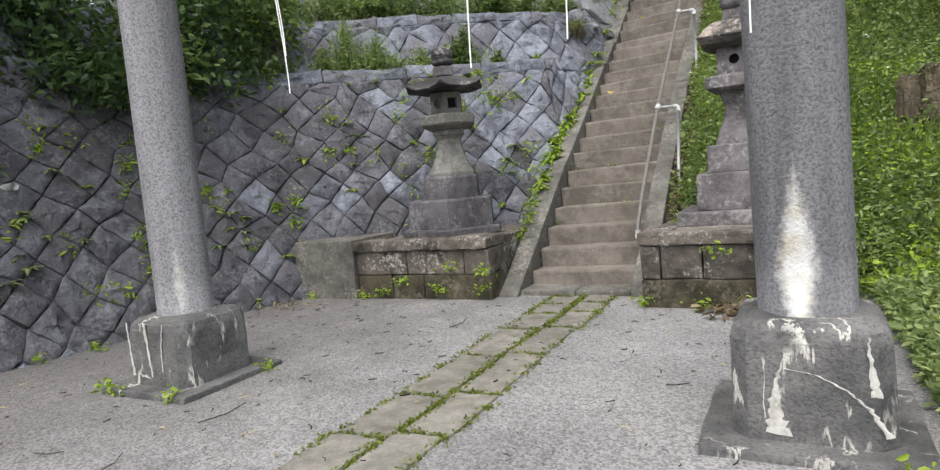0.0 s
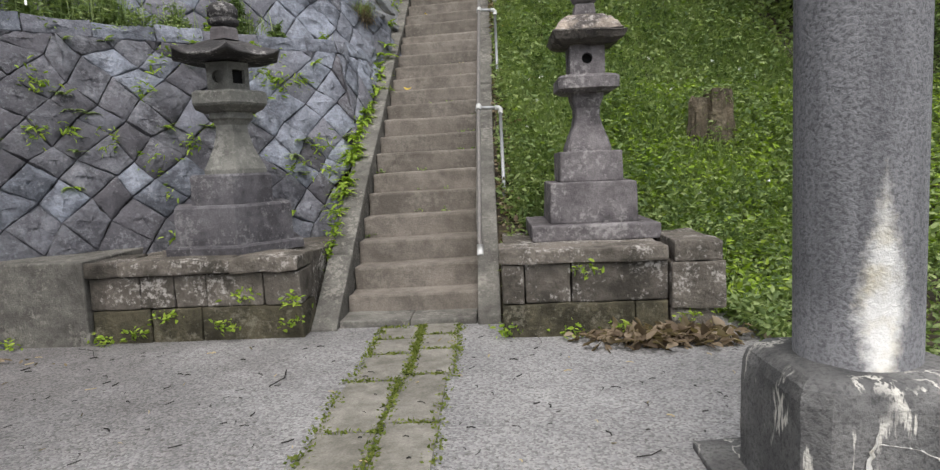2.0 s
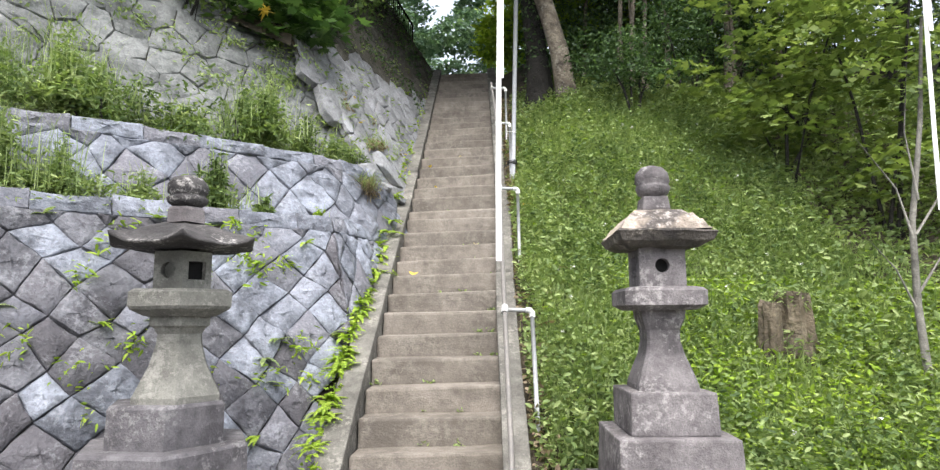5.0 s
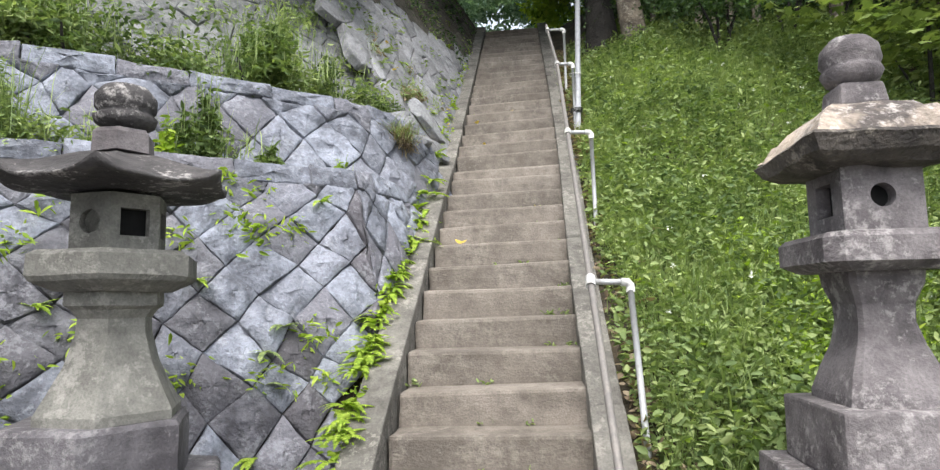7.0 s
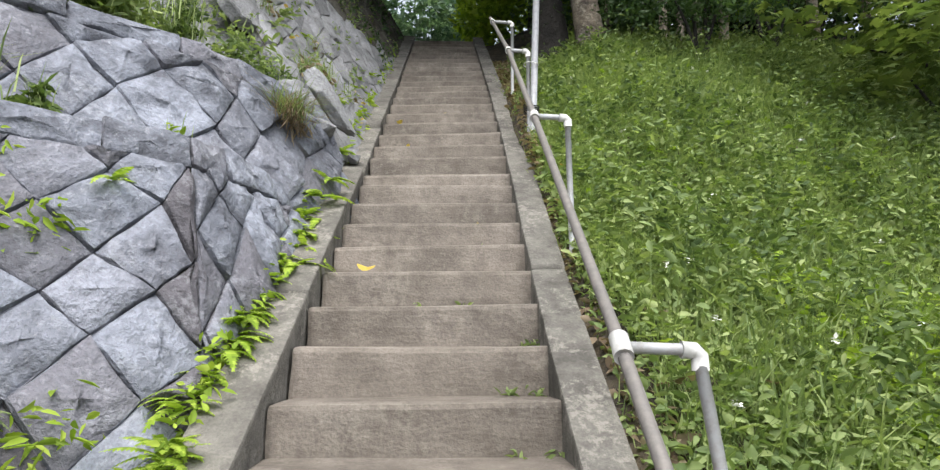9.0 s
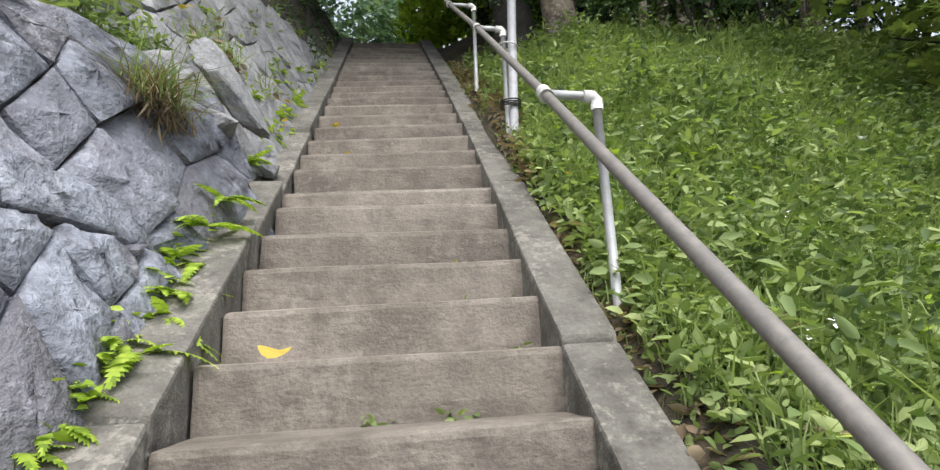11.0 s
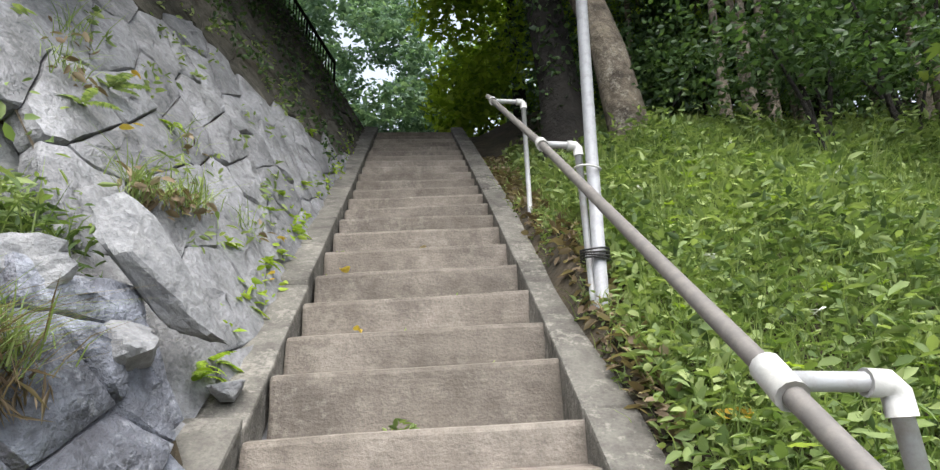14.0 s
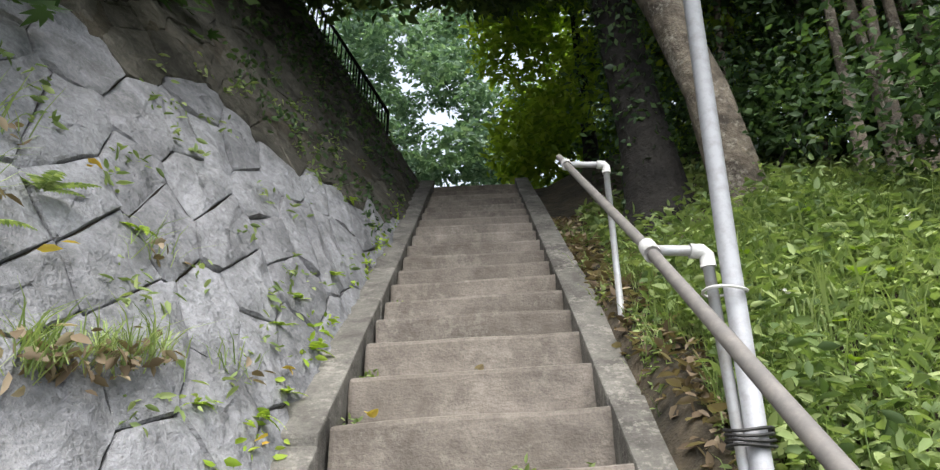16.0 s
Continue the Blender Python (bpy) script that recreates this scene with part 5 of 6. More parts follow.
# dark undergrowth behind, and along the wood's edge
for i, (bx, by, n, w, hgt, lf) in enumerate(((2.9, 13.2, 18, 1.0, 1.4, LEAF_DARK), (4.8, 13.2, 22, 1.4, 2.2, LEAF_FATSIA), (7.2, 12.0, 44, 1.6, 6.4, LEAF_DARK), (9.8, 10.5, 46, 1.8, 7.0, LEAF_DARK),
                                       (3.5, 14.5, 36, 1.8, 5.0, LEAF_DARK), (6.5, 15.0, 36, 2.0, 6.0, LEAF_DARK), (11.5, 7.5, 34, 2.0, 5.0, LEAF_MID), (10.0, 13.5, 36, 2.2, 6.0, LEAF_DARK), (9.0, 5.5, 30, 1.6, 3.6, LEAF_MID), (8.6, 16.5, 30, 2.6, 6.0, LEAF_DARK), (13.0, 12.5, 30, 2.4, 6.5, LEAF_DARK), (4.6, 17.5, 28, 2.0, 6.0, LEAF_DARK), (5.6, 12.6, 24, 1.3, 3.0, LEAF_DARK), (7.8, 14.4, 30, 1.8, 5.6, LEAF_DARK), (9.8, 15.6, 28, 2.0, 6.0, LEAF_DARK))):
    z0 = hill(bx, by)
    cs = scatter(n, ((bx - w, by - w * 0.6, z0 + 0.3), (bx + w, by + w * 0.6, z0 + hgt)), 80 + i)
    bush("undergrowth", "dense dark evergreen undergrowth at the wood's edge", cs, rnd.uniform(0.45, 0.85, n), lf, 0.085, 800, 90 + i, 0.8, 0.3, 0.5)
# tall evergreens whose crowns close over the wood
for i, (bx, by) in enumerate(((5.2, 13.2), (8.2, 12.2), (7.0, 15.5), (-3.4, 12.6), (11.5, 10.5), (-5.5, 9.0))):
    z0 = hill(bx, by) if bx > 1 else 9.5
    cs = scatter(60, ((bx - 2.2, by - 1.8, z0 + 2.6), (bx + 2.2, by + 1.8, z0 + 6.5)), 300 + i)
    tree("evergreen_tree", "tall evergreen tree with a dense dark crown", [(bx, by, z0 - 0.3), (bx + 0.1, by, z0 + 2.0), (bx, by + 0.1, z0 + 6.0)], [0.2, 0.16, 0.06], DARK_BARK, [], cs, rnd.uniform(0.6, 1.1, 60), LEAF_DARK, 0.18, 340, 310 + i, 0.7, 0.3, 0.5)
# thin stems in the dark wood
for i, (bx, by) in enumerate([(3.5, 11.9), (3.75, 12.0), (5.0, 11.6), (6.2, 11.2), (4.2, 12.2)] + [(rnd.uniform(2.7, 7.5), rnd.uniform(12.0, 14.5)) for _ in range(16)]):
    z0 = hill(bx, by)
    tree("thin_tree", "thin pale stem in the dark wood", [(bx, by, z0 - 0.1), (bx + 0.05, by, z0 + 1.2), (bx + 0.22 - (i % 6) * 0.08, by, z0 + 3.0), (bx + 0.5 - (i % 6) * 0.2, by, z0 + 5.5)], [0.045 + 0.02 * (i % 3), 0.04, 0.035, 0.025], BARK, [], [], [], None, 0, 0, i, sides=8)
# shrubs over the walls
SHRUBS = ((-3.7, 4.0, 2.5, 16, 0.35, 0.5, LEAF_MID), (-1.9, 9.6, 5.6, 20, 0.75, 0.7, LEAF_MID), (-2.8, 9.1, 5.95, 18, 0.6, 0.8, LEAF_MID), (-3.8, 8.3, 6.0, 18, 0.6, 0.8, LEAF_MID), (-4.9, 7.4, 6.1, 16, 0.6, 0.9, LEAF_MID), (-1.15, 10.55, 6.75, 5, 0.3, 0.2, LEAF_MID), (-1.75, 10.4, 6.5, 8, 0.3, 0.4, LEAF_MID), (-1.9, 11.4, 6.9, 8, 0.3, 0.4, LEAF_MID),
          (-3.9, 4.6, 2.75, 24, 0.55, 0.9, LEAF_DARK), (-4.0, 3.2, 2.55, 26, 0.5, 1.0, LEAF_DARK), (-4.0, 1.8, 2.4, 26, 0.5, 1.0, LEAF_DARK), (-3.6, 5.5, 2.95, 16, 0.4, 0.7, LEAF_MID), (-4.0, 0.2, 2.5, 24, 0.6, 1.0, LEAF_DARK),
          (-4.6, 5.2, 4.3, 24, 0.9, 1.4, LEAF_DARK), (-5.2, 3.2, 3.6, 26, 1.0, 1.6, LEAF_DARK), (-4.9, 1.2, 3.2, 26, 1.0, 1.6, LEAF_DARK), (-5.0, -0.8, 3.2, 24, 1.0, 1.7, LEAF_DARK),
          (-3.1, 8.9, 6.8, 22, 0.9, 1.2, LEAF_MID), (-2.0, 9.9, 6.5, 22, 0.6, 1.2, LEAF_MID), (-2.3, 11.0, 7.4, 24, 0.6, 1.0, LEAF_DARK), (-2.4, 10.6, 8.2, 30, 1.2, 2.0, LEAF_DARK),
          (-4.9, 7.9, 7.1, 24, 1.2, 2.0, LEAF_MID), (-4.0, 9.5, 8.4, 34, 1.6, 2.4, LEAF_DARK), (-3.6, 13.4, 8.6, 30, 1.0, 2.0, LEAF_DARK))
for i, (bx, by, bz, n, w, hgt, lf) in enumerate(SHRUBS):
    cs = scatter(n, ((bx - w, by - w * 0.7, bz - 0.2), (bx + w, by + w * 0.7, bz + hgt)), 120 + i)
    if i % 3 == 1:
        lf = LEAF_FATSIA
    bush("hillside_shrub", "dark glossy evergreen shrub overhanging the wall", cs, rnd.uniform(0.3, 0.55, n), lf, 0.11, 700, 130 + i, 0.7, 0.4, 0.45)
for i, (u, n) in enumerate(((3.2, 10), (4.0, 10), (4.9, 9), (5.6, 12), (6.3, 14), (6.9, 12))):
    u = min(u, mid_len - 0.2)
    p = mid_face(u, 0.85, -0.35)
    cs = scatter(n, ((p.x - 0.35, p.y - 0.25, p.z), (p.x + 0.35, p.y + 0.25, p.z + 0.6)), 160 + i)
    bush("ledge_shrub", "small green shrub growing on the wall's ledge", cs, rnd.uniform(0.14, 0.3, n), LEAF_MID, 0.065, 1100, 170 + i, 0.7, 0.2, 0.4, 3)

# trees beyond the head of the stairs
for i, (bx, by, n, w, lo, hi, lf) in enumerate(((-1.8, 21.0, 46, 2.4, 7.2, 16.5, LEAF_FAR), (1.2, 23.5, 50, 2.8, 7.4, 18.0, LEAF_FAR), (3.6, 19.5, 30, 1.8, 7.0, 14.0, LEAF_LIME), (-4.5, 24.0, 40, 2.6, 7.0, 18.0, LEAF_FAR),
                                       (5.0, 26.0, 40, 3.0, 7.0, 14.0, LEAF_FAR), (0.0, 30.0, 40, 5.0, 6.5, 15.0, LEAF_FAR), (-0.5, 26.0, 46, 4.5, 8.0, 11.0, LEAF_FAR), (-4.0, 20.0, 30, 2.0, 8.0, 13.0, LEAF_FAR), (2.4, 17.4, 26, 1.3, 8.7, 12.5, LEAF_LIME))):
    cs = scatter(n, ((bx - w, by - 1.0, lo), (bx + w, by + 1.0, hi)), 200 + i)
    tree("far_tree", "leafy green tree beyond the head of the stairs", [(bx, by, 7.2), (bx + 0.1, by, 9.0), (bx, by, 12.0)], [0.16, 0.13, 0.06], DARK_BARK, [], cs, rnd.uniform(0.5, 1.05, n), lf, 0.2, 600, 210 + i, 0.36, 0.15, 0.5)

# iron fence on the wall's top
fence = thing("iron_fence", "black iron fence on top of the stair wall", "fence", at=(-1.4, 13, 8.3))
FENCE = [(-2.5, 15.9, 11.2), (-1.4, 15.82, 9.32), (-0.70, 15.76, 8.10)]
part("top_rail", sweep(bmesh.new(), [(x, y, z + 0.62) for x, y, z in FENCE], 0.028, 6), IRON, fence)
part("bottom_rail", sweep(bmesh.new(), [(x, y, z + 0.1) for x, y, z in FENCE], 0.015, 6), IRON, fence)
for i in range(31):
    f = i / 30 * 2
    a, b = FENCE[int(min(f, 1.999))], FENCE[int(min(f, 1.999)) + 1]
    g = f - int(min(f, 1.999))
    p = [a[k] + (b[k] - a[k]) * g for k in range(3)]
    part("bar", sweep(bmesh.new(), [(p[0], p[1], p[2] - 0.15 if i % 10 == 0 else p[2] + 0.08), (p[0], p[1], p[2] + 0.62)], 0.022 if i % 10 == 0 else 0.012, 5), IRON, fence)

# ---- ground cover ----
def on_slope(n, x0, x1, y0, y1, seed, lift=0.0):
    rng = np.random.default_rng(seed)
    x, y = rng.uniform(x0, x1, n), rng.uniform(y0, y1, n)
    return np.array([(a, b, hill(a, b) - 0.02 + lift * c) for a, b, c in zip(x, y, rng.random(n))])


def off_kerb(pts):
    """Leaves out the bare strip beside the kerb, which widens uphill."""
    return pts[pts[:, 0] > 1.31 + np.clip((pts[:, 1] - 9.2) * 0.2, 0.0, 0.16) + 0.06 * np.sin(pts[:, 1] * 9.0)]


cover = thing("ground_cover", "fresh green weeds and grass covering the bank", "weeds", kind="stuff")
near = on_slope(90000, 1.29, 4.6, 5.0, 11.2, 1, 0.16)
patch = np.array([noise.noise(Vector((p[0] * 1.1, p[1] * 1.1, 5.0))) for p in near])
near[:, 2] += np.clip(patch, -0.3, 0.6) * 0.12 * rnd.random(len(near))
near = near[rnd.random(len(near)) < 0.62 + 0.6 * patch]
keep = np.array([not (p[0] < 1.28 + 0.08 * noise.noise(Vector((0, p[1] * 2, 0))) + max(0.0, min(0.24, (p[1] - 9.2) * 0.2))) and not (1.4 < p[0] < 2.5 and p[1] < 5.9) for p in near])
leaves("weeds", near[keep], 0.058, LEAF_GRASS, cover, -0.1, 0.55, 21, 1.0)
far = on_slope(34000, 4.4, 9.0, 4.9, 12.0, 2, 0.22)
leaves("weeds", far, 0.09, LEAF_GRASS, cover, -0.1, 0.5, 22, 1.0)
back = on_slope(12000, 1.5, 6.0, 10.5, 13.5, 3, 0.2)
leaves("weeds", off_kerb(back), 0.08, LEAF_GRASS, cover, -0.1, 0.5, 23, 1.0)
bl = off_kerb(on_slope(44000, 1.36, 5.0, 6.0, 11.8, 4))
blades("grass", bl[(bl[:, 0] > 1.4)], 0.19, 0.006, LEAF_GRASS, cover, 24, 0.9)
tallp = np.array([p for p in on_slope(10000, 1.7, 5.5, 6.5, 11.2, 5) if noise.noise(Vector((p[0] * 0.8, p[1] * 0.8, 8.0))) > 0.05])
blades("grass", tallp, 0.28, 0.011, LEAF_GRASS, cover, 26, 0.8)
big = on_slope(1500, 1.5, 5.5, 5.2, 11.5, 6, 0.2)
palmate("weeds", off_kerb(big), 0.075, LEAF_FERN, cover, 27, 5, 0.1)
bright = on_slope(20000, 2.2, 7.0, 5.0, 8.2, 9, 0.19)
leaves("weeds", bright, 0.065, LEAF_FERN, cover, -0.1, 0.5, 29, 1.2)
big = on_slope(11000, 1.4, 5.0, 5.2, 11.5, 7, 0.19)
leaves("weeds", off_kerb(big), 0.058, LEAF_GRASS, cover, -0.1, 0.6, 28, 1.2)
rng = np.random.default_rng(8)
vx, vy = 2.95 + 9.0 * rng.random(19000) ** 1.7, 5.0 - 3.5 * rng.random(19000) ** 1.25
vp = np.stack([vx, vy, np.minimum(2.5, vx - 2.95) * 0.22 + 0.14 * rng.random(19000)], 1)
leaves("weeds", vp, 0.06, LEAF_GRASS, cover, -0.1, 0.5, 25, 1.0)
mid_leaves = on_slope(9000, 1.4, 5.0, 5.2, 11.5, 12, 0.16)
leaves("weeds", off_kerb(mid_leaves), 0.052, LEAF_GRASS, cover, -0.1, 0.6, 30, 1.2)
daisies = thing("white_flowers", "small white flowers scattered over the bank", "flowers", kind="stuff")
fl = on_slope(46, 1.6, 4.6, 5.6, 10.8, 13, 0.04) + [0, 0, 0.17]
petals = np.repeat(fl, 9, axis=0) + np.random.default_rng(14).normal(0, 0.008, (len(fl) * 9, 3))
leaves("petals", petals, 0.026, PAPER, daisies, 0.0, 0.6, 15, 1.6)
# taller leafy stems in patches over the bank
stem_rng = np.random.default_rng(77)
stems = off_kerb(on_slope(2600, 1.5, 4.8, 5.4, 11.4, 16))
stems = stems[np.array([noise.noise(Vector((p[0] * 1.4, p[1] * 1.4, 2.0))) > -0.12 for p in stems])]
tall_h = stem_rng.uniform(0.14, 0.38, len(stems))
rise = np.repeat(stem_rng.random((len(stems), 1)) * 0.2 + 0.1, 10, axis=1) + np.linspace(0.1, 0.9, 10)[None, :] * tall_h[:, None]
spots3 = np.repeat(stems[:, None, :], 10, axis=1) + stem_rng.normal(0, 0.025, (len(stems), 10, 3))
spots3[:, :, 2] = stems[:, None, 2] + rise - 0.1
half_n = len(stems) // 2
leaves("stem_leaves", spots3[:half_n].reshape(-1, 3), 0.066, LEAF_GRASS, cover, 0.15, 0.42, 78, 1.0)
leaves("stem_leaves", spots3[half_n:].reshape(-1, 3), 0.058, LEAF_MID, cover, 0.1, 0.5, 79, 1.0)
blades("stems", stems, 0.32, 0.005, LEAF_GRASS, cover, 80, 0.2)

# low weeds along the edge of the kerb
edge = on_slope(5200, 1.27, 1.62, 7.0, 13.2, 17, 0.07)
edge = edge[np.array([noise.noise(Vector((p[0] * 4, p[1] * 2.2, 6.0))) > -0.05 for p in edge])]
leaves("weeds", edge, 0.04, LEAF_GRASS, cover, -0.1, 0.55, 33, 1.0)
blades("grass", edge[::4], 0.11, 0.005, LEAF_GRASS, cover, 34, 0.9)

# ---- fallen leaves ----
litter = thing("leaf_litter", "dry brown leaves lying along the kerb and podium", "fallen leaves", kind="stuff")
n = 1100
ly = rng.uniform(5.4, 13.5, n)
lx = 1.28 + np.abs(rng.normal(0, 0.10, n))
leaves("dry_leaves", np.array([(a, b, slope(b) + 0.0 + 0.05 * random.random()) for a, b in zip(lx, ly)]), 0.058, LEAF_DRY, litter, 0.0, 0.6, 31, 1.4)
n = 1250
ly = 9.2 + 4.4 * rng.random(n)
lx = 1.3 + np.abs(rng.normal(0, 0.2, n)) * np.clip((ly - 9.0) * 0.6, 0.3, 1.1)
leaves("dry_leaves", np.array([(a, b, hill(a, b) + 0.04 * random.random()) for a, b in zip(lx, ly)]), 0.066, LEAF_DRY, litter, 0.0, 0.55, 30, 1.4)
n = 520
px, py = rng.normal(2.35, 0.26, n), rng.normal(4.42, 0.09, n)
leaves("dry_leaves", np.stack([px, py, 0.01 + 0.05 * rng.random(n)], 1), 0.10, LEAF_DRY, litter, 0.0, 0.55, 32, 1.6)
px, py = rng.normal(-2.5, 0.25, 60), rng.normal(4.3, 0.12, 60)
leaves("dry_leaves", np.stack([px, py, 0.012 + 0 * px], 1), 0.07, LEAF_DRY, litter, 0.0, 0.4, 33, 2.0)
px, py = rng.uniform(-2.6, 2.4, 50), rng.uniform(0.8, 4.6, 50)
leaves("dry_leaves", np.stack([px, py, 0.012 + 0 * px], 1), 0.055, LEAF_DRY, litter, 0.0, 0.35, 34, 2.5)

# ---- stone path ----
path = thing("stone_path", "two-row path of worn stone slabs with mossy joints", "path", kind="structure")
rows = [(5.0, 4.68), (4.68, 4.33), (4.33, 3.82), (3.82, 3.13), (3.13, 2.38), (2.38, 1.82), (1.82, 1.1), (1.1, 0.4), (0.4, -0.4), (-0.4, -1.2)]
moss_pts = []
for r, (ya, yb) in enumerate(rows):
    for side in (0, 1):
        cx = 0.66 + 0.012 * (r % 3)
        x0, x1 = (cx - 0.30, cx - 0.012) if side == 0 else (cx + 0.012, cx + 0.27)
        dy = 0.06 if side else -0.04
        part("paver", block(x0, x1, yb + dy + 0.012, ya + dy - 0.012, -0.06, 0.008, 0.008, 0.005, 2, r + side * 9), PAVER, path)
        moss_pts += [(x0 + (x1 - x0) * q, ya + dy, 0.004) for q in rng.random(26)]
        edge = x0 if side == 0 else x1
        moss_pts += [(edge + random.uniform(-0.02, 0.02), yb + (ya - yb) * q, 0.004) for q in rng.random(30)]
        moss_pts += [(cx + random.uniform(-0.014, 0.014), yb + (ya - yb) * q, 0.004) for q in rng.random(55)]
moss = np.array(moss_pts)
moss = np.repeat(moss, 5, axis=0) + rng.normal(0, 0.017, (len(moss) * 5, 3)) * [1, 1, 0.15]
mo = tagged(leaves("joint_moss", moss, 0.022, MOSS, None, -0.3, 0.6, 35, 0.6), "green moss and small weeds in the path's joints", "moss", kind="stuff")

# ---- ferns and weeds in the joints ----
weeds = thing("wall_weeds", "small bright ferns and weeds rooted in the wall joints", "ferns", kind="stuff")
pts = []
for i in range(60):
    u, v = rng.uniform(4.5, low_len - 0.3), rng.uniform(0.3, 2.6)
    p = low_face(u, v, 0.03)
    if above_ground(p, u):
        pts.append(np.array(p) + rng.normal(0, 0.03 + 0.05 * rng.random(), (int(rng.uniform(20, 80)), 3)))
leaves("weeds", np.concatenate(pts), 0.07, LEAF_FERN, weeds, 0.3, 0.32, 36, 0.8)
pts = []
for i in range(90):
    y = rng.uniform(5.6, 9.3) if i < 60 else rng.uniform(9.3, 14.0)
    pts.append(np.array((-0.20, y, slope(y) + 0.04)) + rng.normal(0, 0.05, (26, 3)) * [0.6, 1.4, 0.9])
leaves("weeds", np.concatenate(pts)[::2], 0.05, LEAF_FERN, weeds, 0.1, 0.5, 37, 0.8)
fern("ferns", [np.array((-0.2 - 0.05 * rng.random(), y, slope(y) + 0.05)) for y in np.concatenate([rng.uniform(6.0, 9.4, 62), rng.uniform(9.4, 12.0, 6)])], 0.15, LEAF_FERN, weeds, 44, 8)
fern("ferns", [np.array(low_face(rng.uniform(4.5, low_len), rng.uniform(0.4, 2.55), 0.03)) for i in range(34)], 0.12, LEAF_FERN, weeds, 45, 9)
fern("ferns", [np.array(low_face(rng.uniform(4.5, low_len), rng.uniform(0.4, 2.55), 0.03)) for i in range(34)], 0.13, LEAF_GRASS, weeds, 58, 8)
pts = []
for i in range(60):
    y, v = rng.uniform(9.9, 14), rng.uniform(0.1, 1.8)
    p = stair_face(y, v, 0.02)
    pts.append(np.array(p) + rng.normal(0, 0.04, (16, 3)))
leaves("weeds", np.concatenate(pts), 0.055, LEAF_GRASS, weeds, 0.3, 0.4, 38, 0.8)
# rooted ferns, rough grass and caught dry leaves on the stair wall
fern("ferns", [np.array(stair_face(y, v, 0.03)) for y, v in ((10.9, 0.28), (11.15, 0.3), (10.45, 0.15), (10.3, 0.95), (11.6, 0.25), (10.2, 0.35), (12.6, 0.5))], 0.10, LEAF_FERN, weeds, 46, 6)
for c, w, h, lf in (((-0.64, 9.25, 3.42), 0.18, 0.34, LEAF_MID), ((-0.52, 9.12, 3.35), 0.12, 0.2, LEAF_MID), ((-0.76, 9.3, 3.62), 0.16, 0.25, LEAF_GRASS)):
    n = int(520 * w / 0.2)
    q = np.stack([rng.normal(0, 0.5, n) * w, rng.normal(0, 0.5, n) * w, h * rng.random(n) ** 1.3], 1)
    leaves("weeds", np.array(c) + q, 0.06, lf, weeds, 0.2, 0.26, int(700 + 100 * h), 0.7)
    blades("grass", np.array(c) + q[:n // 5] * [1, 1, 0.3], h * 0.6, 0.006, lf, weeds, int(750 + 100 * h), 0.9)
fern("ferns", [np.array(stair_face(9.95, 1.2, 0.03)), np.array(stair_face(9.7, 1.15, 0.03))], 0.16, LEAF_GRASS, weeds, 51, 6)
pts, dry = [], []
for y, v, k in ((9.75, 0.72, 160), (9.95, 0.62, 120), (10.1, 0.55, 70), (9.7, 1.3, 60), (10.3, 0.85, 26), (10.45, 0.3, 18), (9.85, 1.45, 40)):
    c = np.array(stair_face(y, v, 0.04))
    pts.append(c + rng.normal(0, 0.05, (k, 3)) * [0.6, 1.4, 0.6])
    dry.append(c + rng.normal(0, 0.05, (k // 3, 3)) * [0.6, 1.5, 0.7] + [0.02, 0, 0.02])
blades("grass", np.concatenate(pts), 0.11, 0.005, LEAF_GRASS, weeds, 47, 1.3)
leaves("dry_leaves", np.concatenate(dry), 0.055, LEAF_DRY, weeds, 0.5, 0.5, 48, 0.8)
pts = [np.array(stair_face(y, v, 0.03)) for y, v in ((10.2, 1.25), (10.42, 0.1), (10.75, 0.2), (10.05, 0.95), (9.9, 1.0))]
leaves("yellow_leaves", np.repeat(np.array(pts), 2, axis=0) + rng.normal(0, 0.02, (10, 3)), 0.08, LEAF_YELLOW, weeds, 0.4, 0.5, 49, 0.8)
pts = []
for i in range(150):
    u = rng.uniform(0.3, mid_len * 0.8)
    if noise.noise(Vector((u * 1.5, 4.0, 0))) < 0.0:
        continue
    p = mid_face(u, 0.02, 0.12)
    pts.append(np.array(p) + rng.normal(0, 0.07, (40, 3)) * [1, 1, 0.8] + [0, 0, 0.08])
leaves("ledge_weeds", np.concatenate(pts), 0.06, LEAF_GRASS, weeds, 0.0, 0.35, 39, 0.7)
pts = []
for i in range(150):
    u = rng.uniform(0.2, high_len - 0.5)
    p = high_face(u, 0.05, rng.uniform(0.02, 0.5))
    pts.append(np.array(p) + rng.normal(0, 0.1, (40, 3)) * [1, 1, 0.6] + [0, 0, 0.06])
leaves("ledge_weeds", np.concatenate(pts), 0.07, LEAF_GRASS, weeds, 0.0, 0.4, 40, 0.7)
pts = []
for i in range(70):
    p = np.array(high_face(rng.uniform(0.3, high_len - 0.3), rng.uniform(0.5, 2.3), 0.04))
    pts.append(p + rng.normal(0, 0.07 + 0.07 * rng.random(), (int(rng.uniform(25, 120)), 3)) * [1.2, 1.0, 0.7])
leaves("weeds", np.concatenate(pts), 0.065, LEAF_GRASS, weeds, 0.5, 0.42, 55, 0.8)
